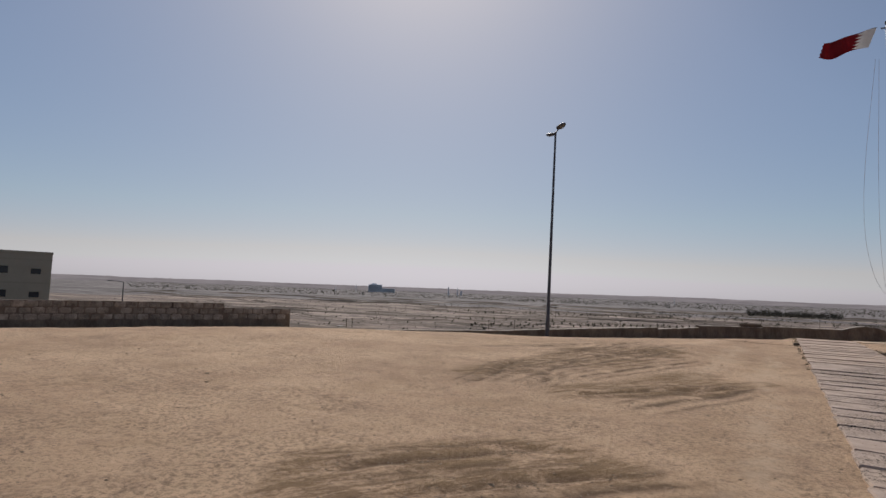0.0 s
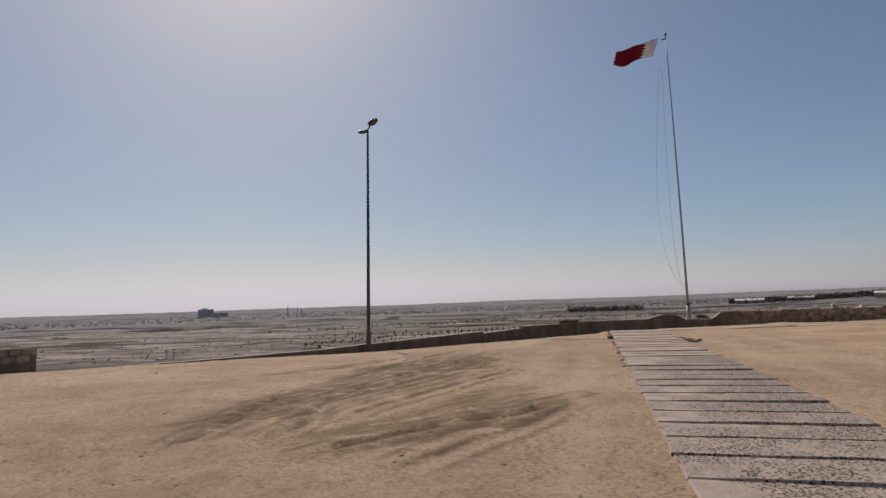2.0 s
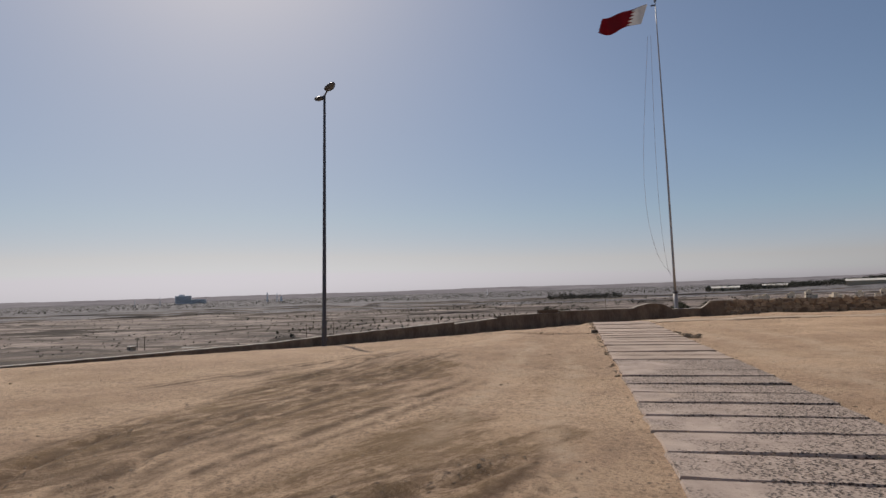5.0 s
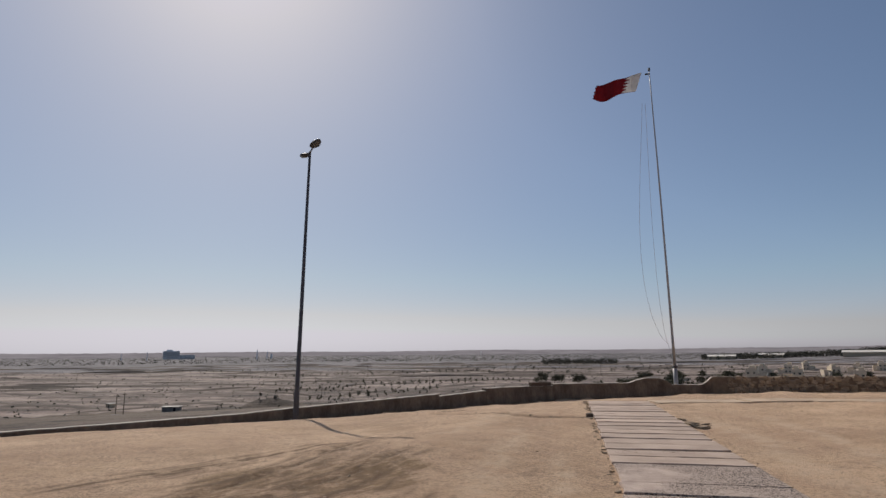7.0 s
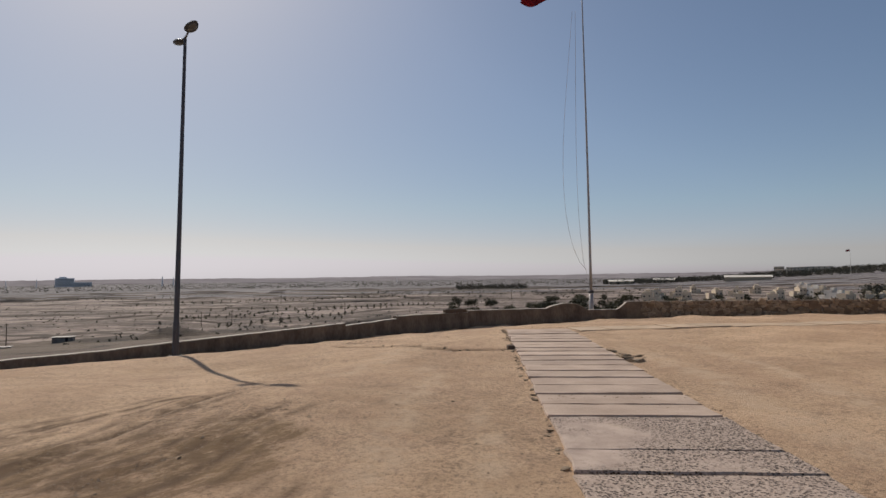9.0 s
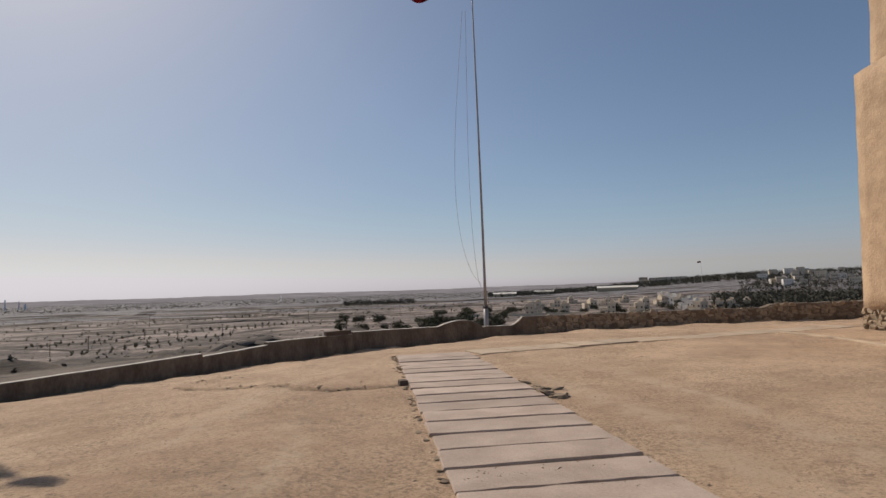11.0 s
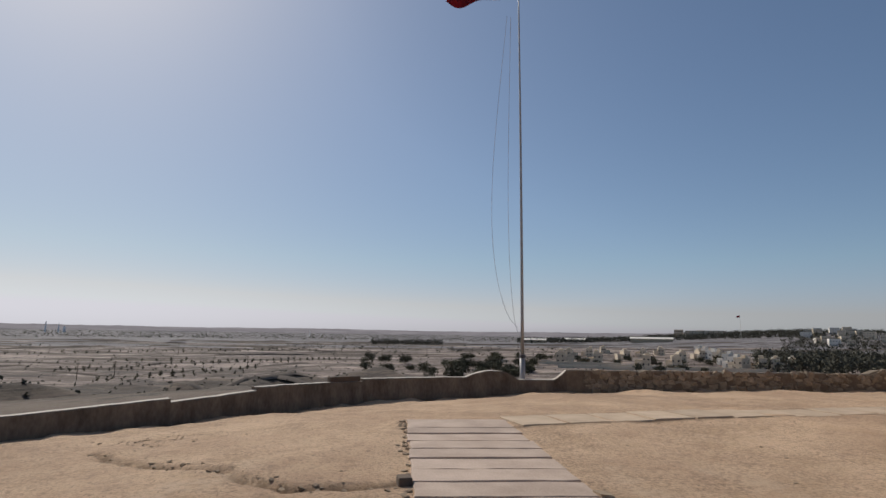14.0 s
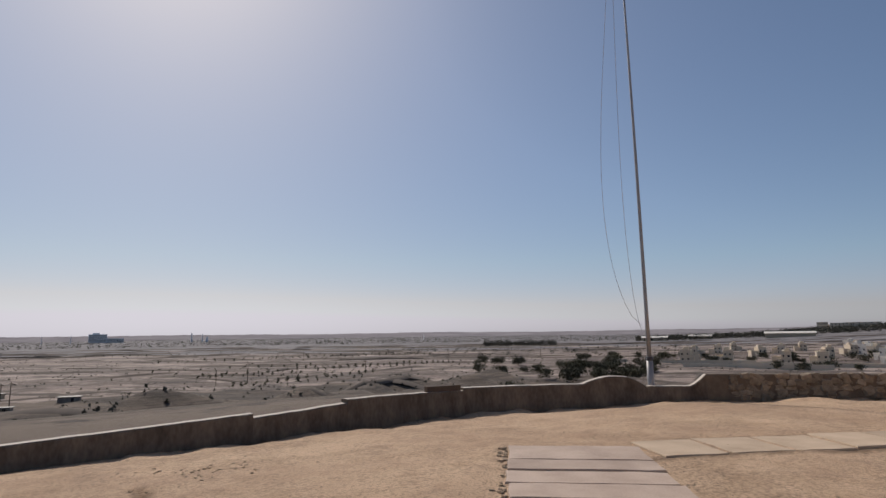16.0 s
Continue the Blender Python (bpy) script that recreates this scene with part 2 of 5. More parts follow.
def gravel_material():
    """Concrete whose skin has worn off in patches, down to the dark pebbles."""
    m = bpy.data.materials.new("worn_aggregate")
    m.use_nodes = True
    nt = m.node_tree
    bsdf = nt.nodes["Principled BSDF"]
    pos = nt.nodes.new("ShaderNodeNewGeometry").outputs["Position"]
    fine = noise_node(nt, pos, 60, 4, 0.6)
    cells = nt.nodes.new("ShaderNodeTexVoronoi")
    cells.inputs["Scale"].default_value = 38
    cells.inputs["Randomness"].default_value = 1.0
    nt.links.new(pos, cells.inputs["Vector"])
    # the side where people walk keeps less of its skin
    split = nt.nodes.new("ShaderNodeSeparateXYZ")
    nt.links.new(pos, split.inputs[0])
    side = ranged(nt, split.outputs[0], 0.1, 1.9, -0.09, 0.07)
    wear = nt.nodes.new("ShaderNodeMath")
    wear.operation = "ADD"
    nt.links.new(noise_node(nt, pos, 1.0, 6, 0.68), wear.inputs[0])
    nt.links.new(side, wear.inputs[1])
    bare = ranged(nt, wear.outputs[0], 0.37, 0.54)
    tone = nt.nodes.new("ShaderNodeSeparateColor")
    nt.links.new(cells.outputs["Color"], tone.inputs[0])
    some = nt.nodes.new("ShaderNodeMath")
    some.operation = "MULTIPLY"
    nt.links.new(ranged(nt, cells.outputs["Distance"], 0.52, 0.30), some.inputs[0])
    nt.links.new(ranged(nt, tone.outputs[1], 0.22, 0.34), some.inputs[1])
    pit = nt.nodes.new("ShaderNodeMath")
    pit.operation = "MULTIPLY"
    nt.links.new(bare, pit.inputs[0])
    nt.links.new(some.outputs[0], pit.inputs[1])
    skin = mixed(nt, ranged(nt, noise_node(nt, pos, 2.5, 6, 0.65), 0.35, 0.65), (0.37, 0.275, 0.22), (0.53, 0.41, 0.335))
    skin = mixed(nt, ranged(nt, noise_node(nt, pos, 0.7, 4), 0.52, 0.66, 0, 0.5), skin, (0.58, 0.42, 0.29))
    stone = mixed(nt, tone.outputs[0], (0.30, 0.225, 0.18), (0.50, 0.385, 0.31))
    col = mixed(nt, bare, skin, stone)
    col = mixed(nt, ranged(nt, pit.outputs[0], 0.0, 0.7, 0, 0.92), col, (0.075, 0.052, 0.04))
    col = mixed(nt, ranged(nt, fine, 0.42, 0.3, 0, 0.5), col, (0.2, 0.15, 0.12))
    nt.links.new(col, bsdf.inputs["Base Color"])
    bsdf.inputs["Roughness"].default_value = 0.92
    b = nt.nodes.new("ShaderNodeBump")
    b.invert = True
    b.inputs["Strength"].default_value, b.inputs["Distance"].default_value = 0.9, 0.02
    nt.links.new(pit.outputs[0], b.inputs["Height"])
    nt.links.new(b.outputs[0], bsdf.inputs["Normal"])
    return m


SAND = sand_material()
PLAIN = plain_material("dry_plain", (0.145, 0.104, 0.082), (0.262, 0.193, 0.154), (0.40, 0.312, 0.258), (0.064, 0.047, 0.037))
# far plain: the greying of distance haze is put into its colour
HAZED_PLAIN = plain_material("haze_greyed_plain", (0.125, 0.108, 0.104), (0.205, 0.178, 0.172), (0.30, 0.266, 0.258), (0.055, 0.047, 0.045))
HILLSIDE = plain_material("hillside_soil", (0.072, 0.049, 0.033), (0.115, 0.081, 0.056), (0.165, 0.119, 0.085), (0.04, 0.027, 0.019))
CONCRETE = mat("worn_concrete", (0.56, 0.425, 0.335), (0.34, 0.245, 0.185), 1.7, 0.9, 0, 0.6, 45, 0.40, 0.12, bump_dist=0.02)
GRAVELLED = gravel_material()
PALE_SLAB = mat("pale_slab", (0.58, 0.435, 0.305), (0.39, 0.28, 0.185), 1.9, 0.9, 0, 0.5, 40, 0.42, 0.10)
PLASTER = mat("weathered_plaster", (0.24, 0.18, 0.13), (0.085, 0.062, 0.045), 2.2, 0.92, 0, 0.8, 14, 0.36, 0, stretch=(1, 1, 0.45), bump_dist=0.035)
PALE_TOP = mat("pale_top_face", (0.64, 0.56, 0.48), (0.48, 0.40, 0.33), 3, 0.9, 0, 0.4, 30, 0.5)
STONE = mat("rubble_stone", (0.42, 0.31, 0.205), (0.25, 0.175, 0.11), 5, 0.92, 0, 0.7, 30, 0.5, 0.22, bump_dist=0.02)
WALL_STONE = mat("weathered_wall_stone", (0.42, 0.33, 0.235), (0.17, 0.128, 0.09), 5, 0.93, 0, 0.7, 24, 0.4, 0.25, bump_dist=0.02)
MORTAR = mat("earth_mortar", (0.25, 0.185, 0.13), (0.12, 0.088, 0.06), 4, 0.95, 0, 0.6, 40, 0.5, bump_dist=0.02)
TOWER = mat("tower_render", (0.56, 0.385, 0.24), (0.37, 0.24, 0.145), 1.8, 0.93, 0, 1.0, 11, 0.42, 0, bump_dist=0.07)
BLOCK = mat("concrete_block", (0.42, 0.35, 0.28), (0.13, 0.10, 0.075), 2.6, 0.92, 0, 0.5, 20, 0.32, 0.16, bump_dist=0.02)
PEBBLE = mat("pebbles", (0.42, 0.31, 0.21), (0.24, 0.16, 0.10), 9, 0.9, 0, 0, 40, 0.6, 0.2)
DARK_ROCK = mat("dark_rock", (0.16, 0.11, 0.075), (0.08, 0.055, 0.04), 9, 0.9, 0, 0.3, 40, 0.6, 0.2)
STEEL = mat("grey_painted_steel", (0.10, 0.095, 0.10), (0.065, 0.06, 0.065), 3, 0.55, 0.3, 0.1, 50, 0.5)
HEAD = mat("lamp_housing", (0.085, 0.085, 0.095), (0.06, 0.06, 0.065), 8, 0.5, 0.2, 0.1, 60, 0.5)
LENS = mat("lamp_glass", (0.13, 0.135, 0.145), (0.09, 0.095, 0.10), 8, 0.3, 0.0, 0.0, 60, 0.5)
POLE = mat("galvanised_pole", (0.42, 0.40, 0.39), (0.30, 0.28, 0.27), 3, 0.5, 0.4, 0.1, 50, 0.5)
ROPE = mat("halyard_rope", (0.6, 0.6, 0.6), None, 30, 0.9)
FLAG_RED = mat("red_cloth", (0.30, 0.02, 0.03), (0.20, 0.012, 0.02), 6, 0.9, 0, 0.2, 90, 0.6)
FLAG_WHITE = mat("white_cloth", (0.75, 0.72, 0.70), (0.6, 0.57, 0.55), 6, 0.9, 0, 0.2, 90, 0.6)
BARK = mat("bark", (0.12, 0.085, 0.06), None, 8, 0.95)
LEAF = mat("dusty_leaves", (0.105, 0.095, 0.05), (0.05, 0.046, 0.025), 1.5, 0.9, 0, 0, 20, 0.6, 0.25)
SCRUB = mat("dark_scrub", (0.10, 0.09, 0.06), (0.055, 0.05, 0.034), 0.3, 0.95, 0, 0, 4, 0.6, 0.2)
HOUSE = mat("house_render", (0.72, 0.60, 0.46), (0.58, 0.47, 0.345), 0.6, 0.9, 0, 0.1, 8, 0.6, 0.10)
HOUSE_GREY = mat("block_render", (0.50, 0.40, 0.285), (0.39, 0.305, 0.21), 0.5, 0.9, 0, 0.1, 6, 0.6, 0.08)
WHITE = mat("white_paint", (0.82, 0.76, 0.68), (0.64, 0.57, 0.49), 0.4, 0.8, 0, 0, 6, 0.6, 0.08)
FAR_GREY = mat("far_concrete", (0.8, 0.8, 0.8), (0.72, 0.72, 0.72), 0.1, 0.9, 0, 0, 2, 0.6)
GLASS = mat("dark_window", (0.035, 0.035, 0.04), (0.02, 0.02, 0.025), 2, 0.2, 0, 0, 10, 0.5)
SHEET_METAL = mat("sheet_metal", (0.25, 0.23, 0.21), (0.12, 0.1, 0.09), 1.2, 0.6, 0.3, 0.1, 12, 0.5)


# ---- shaping helpers ----
def smooth01(v):
    v = np.clip(v, 0, 1)
    return v * v * (3 - 2 * v)


_LAT = np.random.RandomState(7).rand(256, 256)


def vnoise(x, y):
    """Smooth value noise, 0..1."""
    xi, yi = np.floor(x).astype(int), np.floor(y).astype(int)
    u, v = smooth01(x - xi), smooth01(y - yi)
    g = lambda a, b: _LAT[(xi + a) % 256, (yi + b) % 256]
    return (g(0, 0) * (1 - u) + g(1, 0) * u) * (1 - v) + (g(0, 1) * (1 - u) + g(1, 1) * u) * v


def fbm(x, y, octaves=4):
    total, amp, k = 0, 0.5, 1.0
    for i in range(octaves):
        total = total + amp * vnoise(x * k + 17.3 * i, y * k + 9.1 * i)
        amp, k = amp * 0.5, k * 2.03
    return total / (1 - 0.5 ** octaves)


def part(name, bm, material, parent=None, label="", smooth=False):
    me = bpy.data.meshes.new(name)
    bm.normal_update()
    bm.to_mesh(me)
    bm.free()
    if material:
        me.materials.append(material)
    if smooth:
        for p in me.polygons:
            p.use_smooth = True
    ob = new(name, me)
    if parent:
        ob.parent = parent
    return tagged(ob, label)


def from_arrays(name, verts, faces, material, smooth=False):
    me = bpy.data.meshes.new(name)
    me.from_pydata(verts, [], faces)
    me.materials.append(material)
    if smooth:
        for p in me.polygons:
            p.use_smooth = True
    me.update()
    return me


def thing(name, at=(0, 0, 0), rz=0.0, label="", category="", group="", kind=""):
    ob = new(name)
    ob.matrix_world = pose(*at, 0, 0, rz)
    return tagged(ob, label, category, group, kind)


def box(sx, sy, sz, at=(0, 0, 0), bevel=0.0, rz=0.0, bm=None):
    """A box that stands on at, bevelled if asked."""
    b = bmesh.new()
    bmesh.ops.create_cube(b, size=1, matrix=Matrix.Translation((at[0], at[1], at[2] + sz / 2)) @ Matrix.Rotation(radians(rz), 4, "Z") @ Matrix.Diagonal((sx, sy, sz, 1)))
    if bevel:
        bmesh.ops.bevel(b, geom=b.edges[:], offset=bevel, segments=1, affect="EDGES")
    if bm is None:
        return b
    me = bpy.data.meshes.new("tmp")
    b.to_mesh(me)
    b.free()
    bm.from_mesh(me)
    bpy.data.meshes.remove(me)
    return bm


def tube(points, radii, sides=10, bm=None):
    """A round bar through the points, with a radius at each."""
    bm = bm or bmesh.new()
    rings = []
    for i, p in enumerate(points):
        a = Vector(points[max(i - 1, 0)])
        b = Vector(points[min(i + 1, len(points) - 1)])
        q = (b - a).to_track_quat("Z", "X")
        rings.append([bm.verts.new(Vector(p) + q @ Vector((radii[i] * math.cos(k * math.tau / sides), radii[i] * math.sin(k * math.tau / sides), 0))) for k in range(sides)])
    for r0, r1 in zip(rings, rings[1:]):
        for k in range(sides):
            bm.faces.new((r0[k], r0[(k + 1) % sides], r1[(k + 1) % sides], r1[k]))
    bm.faces.new(rings[0][::-1])
    bm.faces.new(rings[-1])
    return bm


def rough_stone(sx, sy, sz, rnd, at=(0, 0, 0), bm=None, jitter=0.18):
    """An uneven stone: a cut cube with shifted corners."""
    b = bmesh.new()
    bmesh.ops.create_cube(b, size=1)
    bmesh.ops.bevel(b, geom=b.edges[:], offset=0.16, segments=1, affect="EDGES")
    for v in b.verts:
        v.co = Vector(((v.co.x + rnd.uniform(-jitter, jitter) * 0.5) * sx, (v.co.y + rnd.uniform(-jitter, jitter) * 0.5) * sy, (v.co.z + rnd.uniform(-jitter, jitter) * 0.5) * sz)) + Vector(at)
    return b


# ---- the ground: hilltop yard, slope and plain in one sheet ----
WALL = ((-27, -46), (-25.6, -19), (-22.6, -10.8), (-21, -8.5), (-16.0, -4.4), (-11.0, 0.4), (-6.1, 4.2), (-3.5, 6.8), (-1, 8.6), (1.5, 9.5), (4.5, 9.9), (8, 9.7), (14, 9.0), (22, 8), (34, 3), (42, -46))
WALL_FOOT = (-0.6, -0.7, -0.75, -0.76, -0.76, -0.84, -0.80, -0.76, -0.72, -0.62, -0.47, -0.32, -0.2, -0.18, -0.1, 0)
PLAIN_Z = -14.4
WP = np.array(WALL, float)


def wall_field(x, y):
    """Distance to the wall's line (positive inside) and the foot's height at the nearest place."""
    best = np.full(x.shape, 1e9)
    foot = np.zeros(x.shape)
    inside = np.zeros(x.shape, bool)
    n = len(WP)
    for i in range(n):
        ax, ay = WP[i]
        bx, by = WP[(i + 1) % n]
        cross = ((ay > y) != (by > y)) & (x < (bx - ax) * (y - ay) / (by - ay + 1e-12) + ax)
        inside ^= cross
        t = np.clip(((x - ax) * (bx - ax) + (y - ay) * (by - ay)) / ((bx - ax) ** 2 + (by - ay) ** 2), 0, 1)
        d = np.hypot(x - ax - t * (bx - ax), y - ay - t * (by - ay))
        z = WALL_FOOT[i] * (1 - t) + WALL_FOOT[(i + 1) % n] * t
        near = d < best
        best = np.where(near, d, best)
        foot = np.where(near, z, foot)
    return np.where(inside, best, -best), foot


RUTS = (((-4.7, -20.0), (-5.25, -15.6), 0.10), ((-5.25, -15.6), (-4.0, -9.4), 0.10), ((-3.9, -19.6), (-4.3, -15.2), 0.06), ((-4.3, -15.2), (-3.0, -10.6), 0.07), ((-3.1, -19.8), (-1.1, -17.2), 0.10), ((-3.6, -24.3), (-2.3, -22.5), 0.08), ((-3.2, -24.9), (-1.6, -22.9), 0.07), ((-0.9, -24), (-0.8, -5.0), 0.014), ((-2.3, -17), (-1.9, -5.0), 0.012), ((3.4, -24), (3.0, -2.0), 0.016), ((4.8, -24), (4.3, -2.0), 0.014))
GULLY = ((-0.1, -4.75), (-0.75, -4.85), (-1.4, -4.93), (-2.4, -3.9), (-3.05, -3.5), (-4.0, -2.9), (-5.1, -1.6))


def seg_dist(x, y, a, b):
    t = np.clip(((x - a[0]) * (b[0] - a[0]) + (y - a[1]) * (b[1] - a[1])) / ((b[0] - a[0]) ** 2 + (b[1] - a[1]) ** 2), 0, 1)
    return np.hypot(x - a[0] - t * (b[0] - a[0]), y - a[1] - t * (b[1] - a[1])), t


def yard_height(x, y, d, foot):
    g = np.clip(1 - d / 8.6, 0, 1) ** 1.15
    z = foot * g
    lift = smooth01((d - 0.2) / 2.0)
    z = z + (fbm(x * 0.35, y * 0.35, 4) - 0.5) * 0.09 * lift
    # sand heaped unevenly against the wall
    z = z + np.clip(1 - d / 2.2, 0, 1) * (fbm(x * 0.8 + 40, y * 0.8, 3) - 0.5) * np.where(x < -8, 0.12, 0.42)
    # hollow between the lamp and the driven ground, with a low rise beyond it
    z = z - 0.33 * np.exp(-((x + 6.6) ** 2 + (y + 6.1) ** 2) / 9.0) + 0.12 * np.exp(-((x + 3.5) ** 2 + (y + 10.6) ** 2) / 3.2)
    z = z + (fbm(x * 2.6, y * 2.6, 3) - 0.5) * 0.030
    z = z + (fbm(x * 5.1 + 11, y * 5.1, 2) - 0.5) * 0.022 * (0.3 + smooth01((fbm(x * 0.3 + 3, y * 0.3, 2) - 0.42) / 0.2))
    for a, b, depth in RUTS:
        wob = (vnoise(x * 0.8, y * 0.8) - 0.5) * 0.35
        s, t = seg_dist(x + wob, y, a, b)
        ends = smooth01(t * 8) * smooth01((1 - t) * 8)
        rough = 0.25 + 1.5 * vnoise(x * 3.1 + 3, y * 3.1)
        z = z + ends * depth * rough * (0.5 * np.exp(-((s - 0.17) / 0.08) ** 2) - np.exp(-(s / 0.09) ** 2)) * 0.30
    for a, b in zip(GULLY, GULLY[1:]):
        s, t = seg_dist(x + (vnoise(x * 2, y * 2) - 0.5) * 0.3, y, a, b)
        z = z - 0.07 * np.exp(-(s / 0.10) ** 2)
    # level bed under and beside the two paved paths
    bed = smooth01((x + 0.75) / 0.7) * smooth01((2.75 - x) / 0.7) * smooth01((0.9 - y) / 0.7)
    z = z * (1 - bed) + bed * (-0.012 + (fbm(x * 3, y * 3, 2) - 0.5) * 0.02)
    under = (x > 0.12) & (x < 1.86) & (y < -0.08)
    z = np.where(under, -0.09, z)
    return z


def land_height(x, y):
    d, foot = wall_field(x, y)
    r = np.hypot(x, y + 10)
    az = np.degrees(np.arctan2(x, y + 10))
    u = -d
    out = foot - 0.25 - (0.25 - PLAIN_Z + foot) * smooth01((u - 1.0) / 118.0)
    out = out + smooth01((u - 20) / 60) * smooth01((420 - u) / 200) * (fbm(x * 0.03, y * 0.05, 4) - 0.5) * 3.4
    out = out + smooth01((u - 150) / 200) * (fbm(x * 0.006, y * 0.02, 5) - 0.5) * 2.0
    # spoil bank thrown up below the wall
    for a, b, hh, wide in (((-90, 96), (-18, 128), 2.6, 13.0), ((-14, 122), (20, 116), 2.0, 13.0), ((-62, 34), (-45, 62), 1.6, 6.0), ((-45, 62), (-33, 168), 3.6, 7.0), ((-26, 150), (-6, 205), 2.6, 6.0)):
        s, t = seg_dist(x + (vnoise(x * 0.12, y * 0.12) - 0.5) * 5, y + (vnoise(x * 0.12 + 5, y * 0.12) - 0.5) * 5, a, b)
        out = out + hh * np.exp(-(s / wide) ** 2) * (0.6 + 0.8 * vnoise(x * 0.1, y * 0.1)) * (u > 8)
    far = smooth01((r - 650) / 950)
    out = out + far * smooth01((az - 10) / 30) * (13 + 30 * fbm(x * 0.0016, y * 0.0016, 3))
    out = out + smooth01((r - 1500) / 1500) * (fbm(az * 0.35, r * 0.0004, 4) - 0.45) * 14
    return np.where(d > 0, yard_height(x, y, d, foot), out), d


def axis_steps(lo, hi, fine, growth, reach):
    mid = np.arange(lo, hi + 1e-6, fine)
    step, e = fine, []
    pos = 0.0
    while pos < reach:
        step *= growth
        pos += step
        e.append(pos)
    e = np.array(e)
    return np.concatenate([lo - e[::-1], mid, hi + e])


def build_ground():
    xs = axis_steps(-16, 12, 0.09, 1.045, 4700)
    ys = axis_steps(-26, 10, 0.1, 1.045, 4700)
    X, Y = np.meshgrid(xs, ys)
    Z, D = land_height(X.ravel(), Y.ravel())
    nx, ny = len(xs), len(ys)
    co = np.stack([X.ravel(), Y.ravel(), Z], 1)
    i = np.arange(nx * ny).reshape(ny, nx)
    quads = np.stack([i[:-1, :-1], i[:-1, 1:], i[1:, 1:], i[1:, :-1]], -1).reshape(-1, 4)
    me = bpy.data.meshes.new("ground")
    me.vertices.add(len(co))
    me.vertices.foreach_set("co", co.astype(np.float32).ravel())
    me.loops.add(quads.size)
    me.loops.foreach_set("vertex_index", quads.astype(np.int32).ravel())
    me.polygons.add(len(quads))
    me.polygons.foreach_set("loop_start", np.arange(0, quads.size, 4, dtype=np.int32))
    me.materials.append(SAND)
    me.materials.append(PLAIN)
    me.materials.append(HILLSIDE)
    me.materials.append(HAZED_PLAIN)
    inner = D[quads].mean(1)
    qx, qy = co[quads[:, 0], 0], co[quads[:, 0], 1]
    # far ground takes the haze-greyed colour past an uneven line
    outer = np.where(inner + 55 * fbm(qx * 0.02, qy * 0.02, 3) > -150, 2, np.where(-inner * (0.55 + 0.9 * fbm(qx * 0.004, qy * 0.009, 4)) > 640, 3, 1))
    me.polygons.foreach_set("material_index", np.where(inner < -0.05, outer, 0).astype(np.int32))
    me.polygons.foreach_set("use_smooth", np.ones(len(quads), bool))
    me.update(calc_edges=True)
    # where dark soil was spilled and driven over
    x, y = co[:, 0], co[:, 1]
    spill = np.zeros(len(co))
    for a, b, w in (((-4.8, -18.6), (-4.6, -13.4), 0.7), ((-3.9, -16.0), (-3.2, -12.4), 0.8), ((-2.8, -19.2), (-1.5, -17.2), 0.75), ((-2.4, -17.6), (-2.0, -16.0), 0.6), ((-3.4, -24.2), (-1.9, -22.8), 0.65), ((-1.2, -18.0), (-0.8, -16.6), 0.25)):
        s, t = seg_dist(x + (vnoise(x * 0.7, y * 0.7) - 0.5) * 0.9, y + (vnoise(x * 0.7 + 9, y * 0.7) - 0.5) * 0.9, a, b)
        spill = np.maximum(spill, smooth01(1.3 - s / (w * 0.95)))
    shade_soil, packed = np.zeros(len(co)), np.zeros(len(co))
    wob = (vnoise(x * 0.8, y * 0.8) - 0.5) * 0.35
    lines = [(a, b) for a, b, depth in RUTS[:7]]
    lines += [((-5.0, -19.5), (-3.6, -11.0)), ((-4.4, -19.2), (-2.9, -11.6)), ((-3.6, -18.8), (-2.2, -13.0)), ((-2.2, -20.3), (-0.9, -16.9)), ((-6.4, -13.6), (-4.4, -9.9)), ((-5.4, -14.4), (-3.9, -10.5)), ((-2.7, -25.2), (-1.0, -22.6)), ((-7.2, -14.6), (-5.2, -11.2))]
    # shade inside the wheel ruts, drawn as dark lines in the colour
    for a, b in lines:
        s, t = seg_dist(x + wob, y, a, b)
        fade = smooth01(t * 6) * smooth01((1 - t) * 6)
        shade_soil = np.maximum(shade_soil, fade * np.exp(-(s / 0.085) ** 2))
        shade_soil = np.maximum(shade_soil, 0.7 * fade * np.exp(-((s - 0.3) / 0.06) ** 2))
    # the gully's shade, darkened into the colour as well
    for a, b in zip(GULLY, GULLY[1:]):
        s, t = seg_dist(x + (vnoise(x * 2, y * 2) - 0.5) * 0.3, y, a, b)
        shade_soil = np.maximum(shade_soil, 1.0 * np.exp(-(s / 0.10) ** 2))
    # dark soil along both edges of the narrow path
    for a, b in (((2.0, -0.80), (9.0, 0.98)), ((9.0, 0.98), (16.0, 2.32)), ((2.0, 0.42), (9.0, 2.14)), ((9.0, 2.14), (16.0, 3.5))):
        s, t = seg_dist(x + wob * 0.3, y, a, b)
        shade_soil = np.maximum(shade_soil, 0.75 * np.exp(-(s / 0.09) ** 2))
    for a, b, w in (((-0.75, -27), (-0.8, -9), 0.2), ((-1.9, -18), (-1.6, -6), 0.25), ((3.0, -24), (2.7, -2), 0.3), ((4.4, -22), (4.0, -2), 0.25), ((-3.5, -9), (-2.0, -3), 0.4)):
        s, t = seg_dist(x + wob * 1.4, y, a, b)
        packed = np.maximum(packed, smooth01(t * 5) * smooth01((1 - t) * 5) * np.exp(-(s / w) ** 2))
